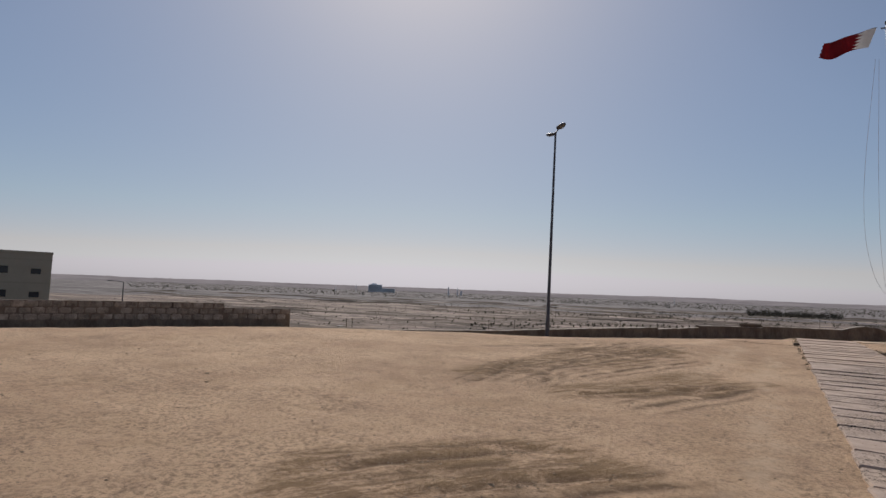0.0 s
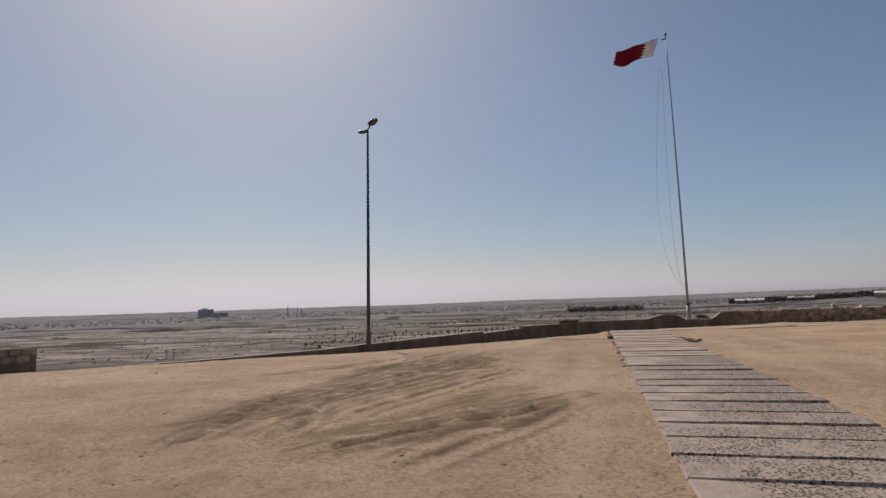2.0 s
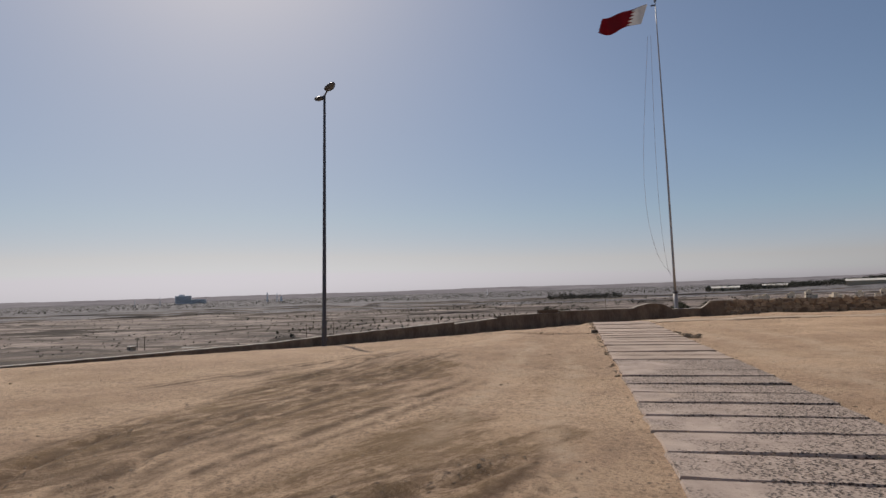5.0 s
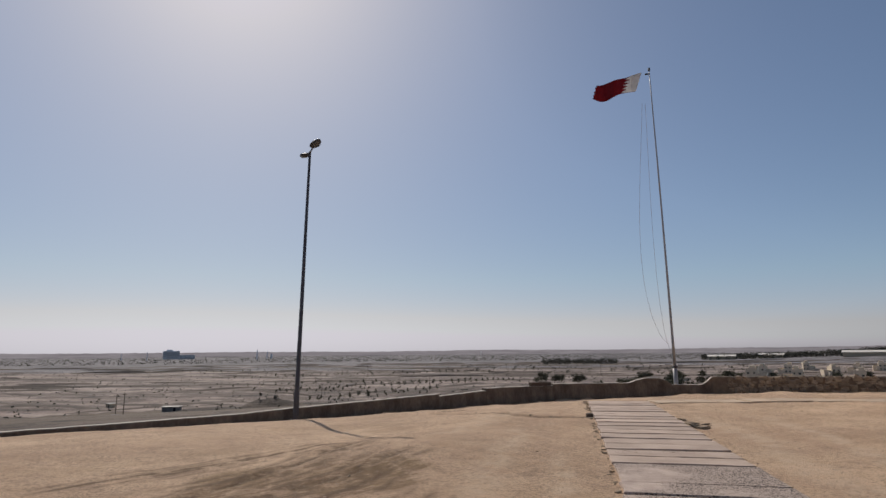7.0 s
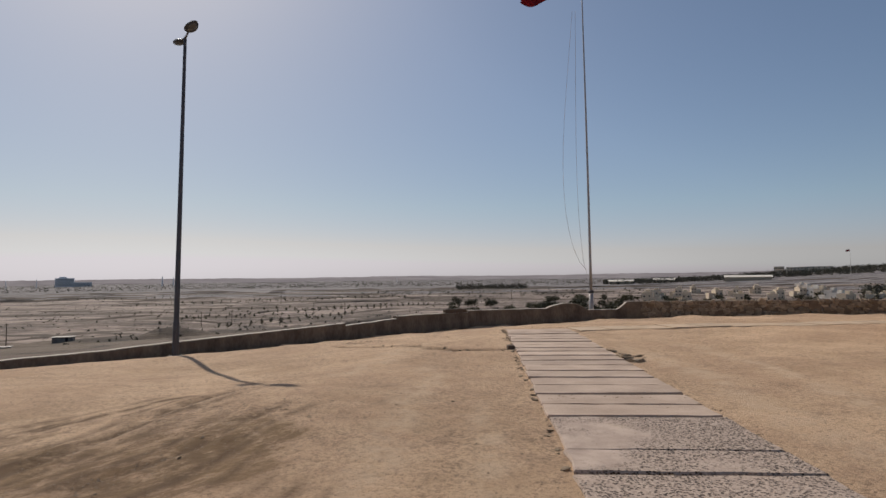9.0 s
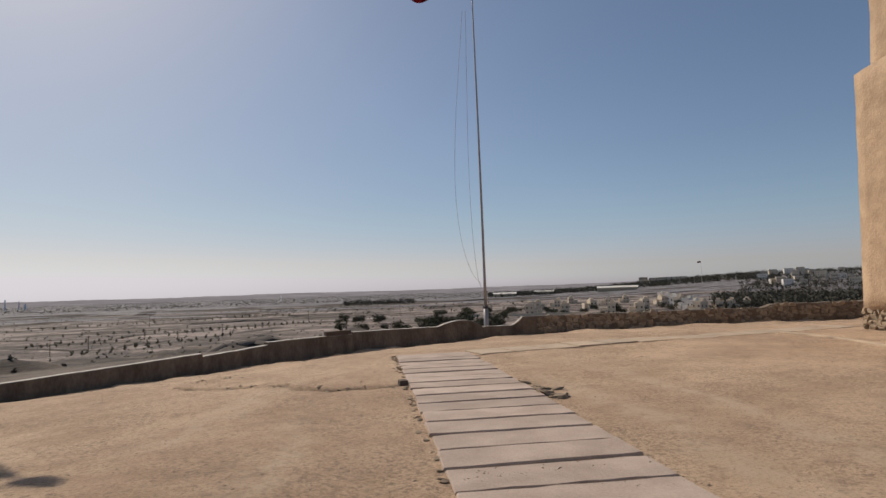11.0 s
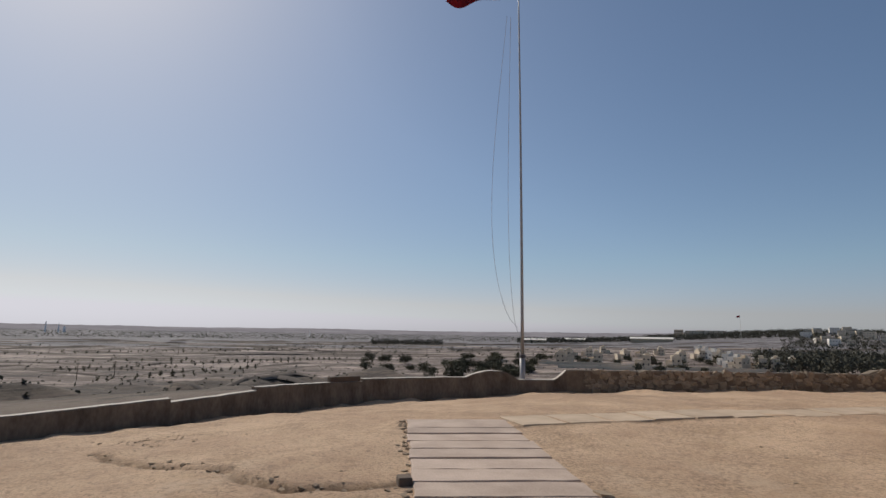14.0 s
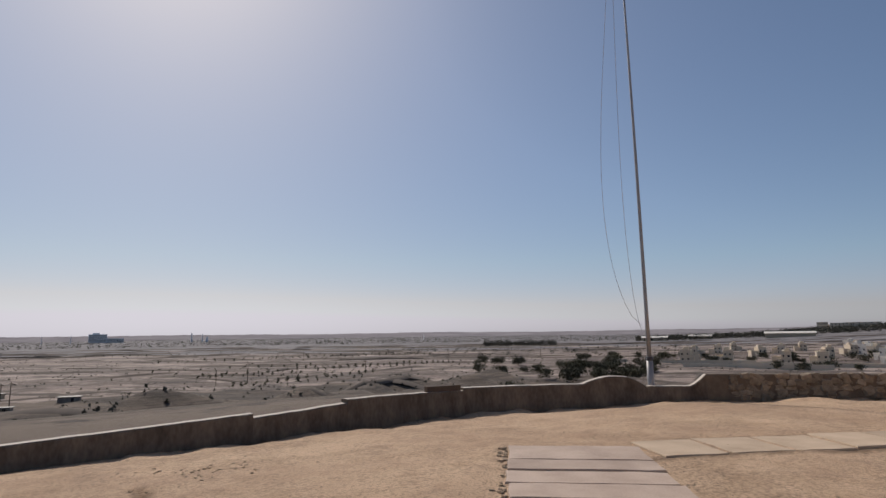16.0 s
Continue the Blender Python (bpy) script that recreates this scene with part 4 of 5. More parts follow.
# ---- flagpole and flag ----
def flagpole():
    x, y = 4.62, 10.35
    z = ground_z(x, y) - 0.2
    t = thing("flagpole", (x, y, z), 0, "very tall tapered metal flagpole behind the low wall", "flagpole")
    top = 16.85 - z
    lean = -0.10
    pts = [(lean * k * k, 0, top * k) for k in np.linspace(0, 1, 12)]
    joint = (0.87 - z) / top
    part("pole", tube([(0, 0, top * joint)] + [p for p in pts if p[2] > top * joint + 0.1], [0.075] + [0.072 - 0.047 * p[2] / top for p in pts if p[2] > top * joint + 0.1], 12), POLE, t, smooth=True)
    part("sleeve", tube([(0, 0, 0), (0, 0, top * joint)], [0.115, 0.105], 14), POLE, t, "thicker pale pole foot", True)
    part("collar", tube([(0, 0, top * joint - 0.06), (0, 0, top * joint - 0.04), (0, 0, top * joint + 0.05), (0, 0, top * joint + 0.07)], [0.10, 0.135, 0.135, 0.09], 14), STEEL, t)
    part("cleat", box(0.05, 0.22, 0.05, (-0.1, -0.12, top * joint - 0.02), 0.01), STEEL, t)
    part("truck", tube([(lean, 0, top), (lean, 0, top + 0.05), (lean, 0, top + 0.16), (lean, 0, top + 0.18)], [0.05, 0.07, 0.06, 0.02], 10), STEEL, t, "small finial cap")
    part("pulley", box(0.22, 0.05, 0.08, (lean - 0.13, 0, top - 0.22), 0.01), STEEL, t)
    tagged(t, group="flag set")
    hx, hz = x + lean - 0.25, z + top
    for off, bow, low in ((0.0, 0.95, 1.95), (0.16, 0.30, 1.75)):
        pl = []
        for k in np.linspace(0, 1, 40):
            zz = low * (1 - k) + (hz - 1.9 - low * 0) * k
            xx = (x - 0.18) * (1 - k) + (hx - 0.25 + off) * k - bow * math.sin(math.pi * k ** 0.62) * (1 - 0.15 * k)
            pl.append((xx, y - 0.05, zz))
        r = part("halyard", tube(pl, [0.008] * 40, 5), ROPE, None)
        tagged(r, "thin slack rope hanging from the flag to the pole foot", "rope", "flag ropes")
    # flag: white hoist with a serrated edge, red fly, rippling in the wind
    ft = thing("flag", (hx, y, hz - 0.12), 0, "red and white flag with a serrated edge, flying in the wind", "flag")
    L, H = 2.6, 1.24

    def cloth(u, v):
        """u along the fly, v down the hoist."""
        droop = 0.22 * u + 0.15 * u * u
        wave = 0.24 * math.sin(u * 8.2 + v * 1.6) * min(1, u * 1.4 + 0.15)
        shrink = 1 - 0.12 * u
        return (-(0.15 + v * 0.38) * 1.0 - L * 0.93 * u * (1 - 0.05 * v), wave + 0.25 * math.sin(u * 2.1), -H * v * shrink * 0.86 - droop * 0.7 + 0.09 * math.sin(u * 6.0 + 0.8))

    nu, nv = 60, 20
    teeth = 5

    def edge(v):
        w = (v * teeth) % 1.0
        return 0.22 + 0.13 * (1 - abs(2 * w - 1))

    for nm, lo, hi, m, lab in (("white_field", lambda v: 0.0, edge, FLAG_WHITE, "white hoist field"), ("red_field", edge, lambda v: 1.0 - 0.012 * math.sin(v * 23), FLAG_RED, "dark red fly field with a frayed end")):
        bm = bmesh.new()
        grid = []
        for j in range(nv + 1):
            v = j / nv
            grid.append([bm.verts.new(cloth(lo(v) + (hi(v) - lo(v)) * i / nu, v)) for i in range(nu + 1)])
        for j in range(nv):
            for i in range(nu):
                bm.faces.new((grid[j][i], grid[j][i + 1], grid[j + 1][i + 1], grid[j + 1][i]))
        bmesh.ops.solidify(bm, geom=bm.faces[:], thickness=0.006)
        part(nm, bm, m, ft, lab, True)


flagpole()


# ---- plants ----
def leaf_mesh(name, spots, size, seed, material, per=14):
    """A crown of many small leaf sprays round the given spots (x, y, z, spread)."""
    rnd = random.Random(seed)
    verts, faces = [], []
    for x, y, z, spread in spots:
        for _ in range(per):
            d = Vector((rnd.gauss(0, 1), rnd.gauss(0, 1), rnd.gauss(0, 0.75)))
            c = Vector((x, y, z)) + d * spread * 0.55
            a = Vector((rnd.uniform(-1, 1), rnd.uniform(-1, 1), rnd.uniform(-1, 1))).normalized()
            b = a.cross(Vector((rnd.uniform(-1, 1), rnd.uniform(-1, 1), rnd.uniform(-1, 1)))).normalized()
            s = size * rnd.uniform(0.6, 1.3)
            n = len(verts)
            verts += [tuple(c - a * s), tuple(c + b * s * 0.55), tuple(c + a * s), tuple(c - b * s * 0.55)]
            faces.append((n, n + 1, n + 2, n + 3))
    return from_arrays(name, verts, faces, material)


def make_tree(name, height, width, seed, label, category, group, lobes=10, per=26, leaf=0.22):
    rnd = random.Random(seed)
    t = thing(name, (0, 0, 0), 0, label, category, group)
    bm = tube([(0, 0, -0.3), (0.03, 0.02, height * 0.25), (0.06 * height * 0.2, 0, height * 0.55)], [0.014 * height, 0.012 * height, 0.006 * height], 7)
    spots = []
    for i in range(lobes):
        a = rnd.uniform(0, math.tau)
        r = width * 0.5 * math.sqrt(rnd.random())
        z = height * rnd.uniform(0.35, 0.92) - r * 0.25
        p = (r * math.cos(a), r * math.sin(a), z)
        spots.append((*p, width * rnd.uniform(0.16, 0.3)))
        if i < 6:
            tube([(0.02, 0, height * 0.3), (p[0] * 0.5, p[1] * 0.5, z * 0.8), p], [0.012 * height, 0.008 * height, 0.004 * height], 5, bm)
    part("trunk", bm, BARK, t)
    crown = new("crown", leaf_mesh("crown", spots, leaf, seed, LEAF, per))
    crown.parent = t
    return t


def polar(az, dist, ex=-0.3, ey=-13.0):
    return ex + dist * math.sin(radians(az)), ey + dist * math.cos(radians(az))


def set_down(proto, x, y, scale=1.0, rz=0.0, first=False, sink=0.1):
    m = pose(x, y, ground_z(x, y) - sink, 0, 0, rz)
    ob = proto if first else copy_thing(proto, m)
    ob.matrix_world = m
    ob.scale = (scale, scale, scale)
    return ob


def orchard():
    rnd = random.Random(5)
    protos = [make_tree("sapling", 2.8, 1.25, 60 + k, "small dark young tree in a planted row on the plain", "tree", "planted rows of young trees", 9, 40, 0.15) for k in range(3)]
    used = [False] * 3
    rows = (((-88, 173), (-60, 221), 13), ((-96, 184), (-58, 246), 17), ((-122, 206), (-34, 338), 34), ((-128, 220), (-44, 346), 30), ((-229, 345), (-68, 479), 36), ((-240, 365), (-84, 495), 30), ((-372, 460), (-300, 512), 14), ((-170, 250), (-110, 300), 12))
    for a, b, n in rows:
        for i in range(n):
            if rnd.random() < 0.09:
                continue
            k = rnd.randrange(3)
            x = a[0] + (b[0] - a[0]) * i / (n - 1) + rnd.uniform(-0.25, 0.25)
            y = a[1] + (b[1] - a[1]) * i / (n - 1) + rnd.uniform(-0.25, 0.25)
            set_down(protos[k], x, y, rnd.uniform(0.5, 0.9), rnd.uniform(0, 360), not used[k])
            used[k] = True


def belt():
    rnd = random.Random(8)
    protos = [make_tree("tree", 5.0, 6.0, 80 + k, "broad dusty dark-green tree on the plain below", "tree", "trees below the hill", 16, 34, 0.42) for k in range(3)]
    used = [False] * 3
    spots = []
    for az0, az1, d0, d1, n in ((-0.5, 2.5, 150, 175, 9), (2, 9, 200, 270, 11), (4.5, 10, 260, 310, 10), (9.5, 12.5, 215, 250, 8), (22, 29, 290, 320, 9), (12.5, 14, 240, 260, 4), (-5, 1.5, 235, 330, 9), (4, 15, 240, 330, 8), (6, 16, 320, 420, 12), (16, 31, 322, 420, 16)):
        for _ in range(n):
            spots.append((rnd.uniform(az0, az1), rnd.uniform(d0, d1), rnd.uniform(0.45, 1.05)))
    for az, d, s in spots:
        k = rnd.randrange(3)
        set_down(protos[k], *polar(az, d), s, rnd.uniform(0, 360), not used[k])
        used[k] = True


def woods(name, az0, az1, d0, d1, n, h, seed, label):
    """A far wood: very many leaf clumps of uneven height."""
    rnd = random.Random(seed)
    spots = []
    ps = [polar(rnd.uniform(az0, az1), d0 + (d1 - d0) * rnd.random()) for _ in range(n)]
    zs = land_height(np.array([p[0] for p in ps]), np.array([p[1] for p in ps]))[0]
    for (x, y), z in zip(ps, zs.tolist()):
        hh = h * rnd.uniform(0.5, 1.1)
        for k in range(3):
            spots.append((x + rnd.uniform(-2, 2), y + rnd.uniform(-2, 2), z + hh * (0.2 + 0.28 * k), hh * 0.36))
    ob = new(name, leaf_mesh(name, spots, h * 0.12, seed, SCRUB, 11))
    return tagged(ob, label, "woods", kind="stuff")


orchard()
belt()
woods("woods_right", 33, 50, 330, 640, 900, 8.0, 31, "dense dark grove filling the low ground beyond the houses")
woods("woods_band", 12, 38, 1150, 1500, 1300, 9.0, 32, "long dark band of trees across the plain")
woods("woods_clump", -2.5, 4.6, 780, 1000, 200, 6.5, 33, "dark clump of trees out on the plain")
woods("woods_far", -60, 14, 1150, 3700, 5200, 4.2, 34, "hazy dark tree line near the horizon")
woods("woods_ridge", 26, 52, 1500, 1900, 800, 8.0, 35, "dark trees along the far rise")
woods("woods_hill", 35, 53, 840, 1480, 1100, 7.0, 37, "dark trees between the hillside buildings")
woods("woods_middle", -12, 16, 420, 760, 130, 3.0, 36, "scattered dark bushes on the plain")


def scrub():
    """Low dry bushes and weeds scattered over the plain."""
    rnd = random.Random(77)
    spots = []
    ds = [75 + 700 * rnd.random() ** 1.3 for _ in range(2600)]
    ps = [polar(rnd.uniform(-62, 45), d) for d in ds]
    zs = land_height(np.array([p[0] for p in ps]), np.array([p[1] for p in ps]))[0]
    for d, (x, y), z in zip(ds, ps, zs.tolist()):
        s = (0.2 + 0.8 * rnd.random() ** 2.5) * (1 + d / 500)
        spots.append((x, y, z + s * 0.3, s))
    tagged(new("dry_scrub", leaf_mesh("dry_scrub", spots, 0.38, 9, SCRUB, 6)), "low dry dark scrub dotted over the plain", "scrub", kind="stuff")


def berms():
    """Low ploughed banks between the fields."""
    rnd = random.Random(15)
    bm = bmesh.new()
    for _ in range(340):
        d = 110 + 900 * rnd.random() ** 1.2
        az = rnd.uniform(-60, 42)
        x, y = polar(az, d)
        ang = radians(rnd.choice((8, -14, 20, -4, 60)) + rnd.uniform(-6, 6))
        ln = rnd.uniform(12, 60) * (0.6 + d / 500)
        h, w = rnd.uniform(0.3, 0.9) * (0.7 + d / 700), rnd.uniform(0.9, 2.4)
        n = 9
        px = x + math.cos(ang) * ln * (np.arange(n) / (n - 1) - 0.5)
        py = y + math.sin(ang) * ln * (np.arange(n) / (n - 1) - 0.5)
        pz = land_height(px, py)[0]
        rows = []
        for i in range(n):
            e = math.sin(math.pi * i / (n - 1)) ** 0.4 * rnd.uniform(0.7, 1.1)
            nx, ny = -math.sin(ang) * w, math.cos(ang) * w
            rows.append([bm.verts.new((px[i] - nx, py[i] - ny, pz[i] - 0.3)), bm.verts.new((px[i] - nx * 0.2, py[i] - ny * 0.2, pz[i] + h * e)), bm.verts.new((px[i] + nx * 0.3, py[i] + ny * 0.3, pz[i] + h * e * 0.9)), bm.verts.new((px[i] + nx, py[i] + ny, pz[i] - 0.3))])
        for r0, r1 in zip(rows, rows[1:]):
            for k in range(3):
                bm.faces.new((r0[k], r0[k + 1], r1[k + 1], r1[k]))
    bmesh.ops.recalc_face_normals(bm, faces=bm.faces[:])
    tagged(part("earth_banks", bm, BANK, None, "", True), "low brown earth banks between the dry fields", "earth bank", kind="stuff")


BANK = mat("bank_soil", (0.17, 0.13, 0.10), (0.10, 0.075, 0.06), 0.4, 0.95, 0, 0.4, 3, 0.6)
scrub()
berms()


# ---- buildings ----
def wall_with_windows(t, w, d, h, storeys, cols, material, win=(1.0, 1.3), sides=(0, 1), frames=False):
    """Body, roof parapet and recessed windows of a flat-roofed house."""
    part("wall", box(w, d, h + 6, (0, 0, -6), 0.05), material, t)
    par = bmesh.new()
    for sx, sy, px, py in ((w + 0.1, 0.2, 0, d / 2 - 0.05), (w + 0.1, 0.2, 0, -d / 2 + 0.05), (0.2, d - 0.3, w / 2 - 0.05, 0), (0.2, d - 0.3, -w / 2 + 0.05, 0)):
        box(sx, sy, 0.9, (px, py, h), 0, 0, par)
    part("parapet", par, material, t)
    sh = h / storeys
    glass = from_bm(box(win[0], 0.12, win[1]), "window", GLASS)
    sill = from_bm(box(win[0] + 0.3, 0.3, 0.12), "sill", material)
    for side in sides:
        span = w if side == 0 else d
        n = cols if side == 0 else max(1, int(cols * d / w))
        for s in range(storeys):
            for c in range(n):
                u = (c + 0.5) / n * span - span / 2
                z = s * sh + sh * 0.36
                for me, out, dz, nm in ((glass, -0.03, 0, "window"), (sill, 0.03, win[1], "sill")):
                    o = new(nm, me)
                    o.parent = t
                    if side == 0:
                        o.location = (u, -d / 2 - out, z + dz)
                    else:
                        o.location = (w / 2 + out, u, z + dz)
                        o.rotation_euler = (0, 0, radians(90))
                        if side == 2:
                            o.location = (-w / 2 - out, u, z + dz)


def villa(x, y, rz, w=11.0, d=10.0, h=7.2, material=None, label="pale two-storey flat-roofed villa on the plain", seed=0):
    """A tall block, a lower wing with a roof terrace, a stair head, a porch and a yard wall."""
    rnd = random.Random(seed)
    material = material or HOUSE
    t = thing("villa", (x, y, ground_z(x, y) + 0.2), rz, label, "house", "villas below the hill")
    flip = rnd.choice((-1, 1))
    tall, wing = w * rnd.uniform(0.52, 0.66), w * rnd.uniform(0.4, 0.55)
    cx, wx = -flip * (w - tall) / 2, flip * tall / 2 + flip * (wing - (w - tall)) / 2
    lower = h * rnd.uniform(0.48, 0.6)
    part("wall", box(tall, d, h + 5, (cx, 0, -5), 0.05), material, t)
    part("wing", box(wing, d * 0.8, lower + 5, (wx, d * 0.06, -5), 0.05), material, t)
    for bx, bw, bd, by, bz in ((cx, tall, d, 0, h), (wx, wing, d * 0.8, d * 0.06, lower)):
        par = bmesh.new()
        for sx, sy, px, py in ((bw + 0.1, 0.2, 0, bd / 2 - 0.05), (bw + 0.1, 0.2, 0, -bd / 2 + 0.05), (0.2, bd - 0.3, bw / 2 - 0.05, 0), (0.2, bd - 0.3, -bw / 2 + 0.05, 0)):
            box(sx, sy, 0.7, (bx + px, by + py, bz), 0, 0, par)
        part("parapet", par, material, t)
    part("stair_head", box(tall * 0.5, d * 0.35, 2.1, (cx + rnd.uniform(-0.2, 0.2) * tall, d * 0.15, h + 0.003), 0.05), material, t)
    part("porch", box(w * 0.26, 1.6, 2.6, (wx * 0.6, -d / 2 - 0.6, 0), 0.05), material, t)
    part("water_tank", tube([(cx - tall * 0.25, d * 0.3, h), (cx - tall * 0.25, d * 0.3, h + 1.0), (cx - tall * 0.25, d * 0.3, h + 1.2)], [0.6, 0.6, 0.25], 10), WHITE, t, "white roof water tank")
    slim, broad, sill = (from_bm(box(ww, 0.12, wh), nm, mm) for ww, wh, nm, mm in ((0.6, 1.1, "window", GLASS), (1.0, 1.0, "window", GLASS), (1.2, 0.22, "sill", material)))
    for z in (h * 0.12, h * 0.6):
        for u in (-0.3, 0.22):
            o = new("window", rnd.choice((slim, broad)))
            o.parent = t
            o.location = (cx + tall * (u + rnd.uniform(-0.06, 0.06)), -d / 2 - 0.02, z)
            q = new("sill", sill)
            q.parent = t
            q.location = (o.location.x, -d / 2 - 0.09, z - 0.16)
    for u in (-0.25, 0.2):
        o = new("window", slim)
        o.parent = t
        o.location = (-w / 2 * flip - 0.02 * flip, d * u, h * 0.6)
        o.rotation_euler = (0, 0, radians(90))
    return t


def villas():
    k = 0
    for az, d, rz, w in ((16.4, 352, -24, 13), (19.3, 358, -22, 12), (23.6, 352, -26, 13), (26.3, 345, -30, 12), (33.2, 345, -34, 11), (34.6, 352, -34, 10), (35.4, 372, -36, 10)):
        villa(*polar(az, d), rz, w * 0.68, 8, 5.7, seed=k)
        k += 1
    a, b = polar(31.6, 338), polar(28.6, 640)
    for i in range(11):
        f = i / 10
        villa(a[0] + (b[0] - a[0]) * f, a[1] + (b[1] - a[1]) * f, -62, 8, 8, 6.0, WHITE if i % 3 else HOUSE, "white two-storey villa in a long terrace row", seed=20 + i)
    for i in range(9):
        f = i / 8
        p = polar(17 + 13 * f, 430 + 60 * (i % 3))
        villa(*p, -30 + 9 * (i % 4), 8, 8, 5.4, seed=50 + i)
    # garden walls
    for az, d, w, rz in ((17.8, 338, 46, -18), (25.0, 332, 52, -24), (30.0, 326, 44, -30), (21.5, 300, 60, -20)):
        x, y = polar(az, d)
        g = part("garden_wall", box(w, 0.3, 2.6, bevel=0.03), HOUSE)
        g.matrix_world = pose(x, y, ground_z(x, y) - 0.6, 0, 0, rz)
        tagged(g, "long pale compound wall in front of the villas", "wall", "compound walls")


def town():
    rnd = random.Random(4)
    for i in range(60):
        az = 36.5 + 14.5 * rnd.random()
        d = rnd.uniform(900, 1600)
        x, y = polar(az, d)
        t = thing("apartment_building", (x, y, ground_z(x, y) - 1), -az + rnd.uniform(-15, 15), "pale apartment block in the distant hillside town", "building", "distant town")
        h = rnd.choice((9, 10, 13, 16)) * 0.75
        wall_with_windows(t, rnd.uniform(8, 17), rnd.uniform(8, 14), h, max(2, int(h / 3.5)), 4, rnd.choice((WHITE, HOUSE, HOUSE)), (1.1, 1.2), (0,))
    for az, d, w, h in ((28.2, 1420, 38, 9), (29.6, 1440, 60, 7), (26.9, 1450, 20, 12)):
        x, y = polar(az, d)
        t = thing("hall_building", (x, y, ground_z(x, y) + 3), -az, "low pale public building on the far rise", "building", "buildings on the rise")
        wall_with_windows(t, w, 20, h, 2, 6, HOUSE, (2.2, 2.0), (0,))
    for az, d, w in ((13.6, 1180, 46), (17.5, 1220, 40), (24.5, 1080, 70)):
        x, y = polar(az, d)
        t = thing("warehouse", (x, y, ground_z(x, y)), -az, "long white-roofed warehouse on the plain", "warehouse", "warehouses")
        part("wall", box(w, 22, 7, (0, 0, -1), 0.1), HOUSE_GREY, t)
        bm = bmesh.new()
        v = [bm.verts.new(p) for p in ((-w / 2 - 1, -12, 6), (w / 2 + 1, -12, 6), (w / 2 + 1, 0, 9), (-w / 2 - 1, 0, 9), (-w / 2 - 1, 12, 6), (w / 2 + 1, 12, 6))]
        for fv in ((0, 1, 2, 3), (3, 2, 5, 4), (0, 3, 4), (1, 5, 2), (0, 4, 5, 1)):
            bm.faces.new([v[i] for i in fv])
        part("roof", bm, WHITE, t, "white sheet roof")


def far_block():
    x, y = polar(-37.0, 2450)
    t = thing("hospital_block", (x, y, -13.0), 36, "large grey multi-storey block on the hazy horizon", "building")
    part("tower_block", box(58, 40, 31, (-24, 0, 0), 0.3), FAR_GREY, t)
    part("lift_house", box(22, 18, 5, (-30, 0, 31), 0.3), FAR_GREY, t)
    part("low_wing", box(54, 36, 16, (32, 0, 0), 0.3), FAR_GREY, t)
    strip = from_bm(box(54, 0.6, 1.6), "window_band", GLASS)
    for i in range(6):
        o = new("window_band", strip)
        o.parent = t
        o.location = (-24, -20.1, 4 + i * 4.4)
    for i in range(3):
        o = new("window_band", strip)
        o.parent = t
        o.location = (31, -18.1, 3 + i * 4.4)
    for az, h, d, w in ((-39.5, 28, 2200, 1.6), (-30.2, 34, 2200, 3.0), (-29.3, 30, 2200, 2.4), (-41.5, 26, 2250, 1.4), (-8.5, 22, 2000, 1.0), (-28.9, 20, 2200, 5.0)):
        x, y = polar(az, d)
        m = part("mast", tube([(0, 0, -4), (0, 0, h * 0.5), (0, 0, h)], [w, w * 0.75, w * 0.5], 8), FAR_GREY)
        m.matrix_world = pose(x, y, ground_z(x, y) - 1)
        tagged(m, "thin grey mast on the hazy horizon", "mast", "far masts")


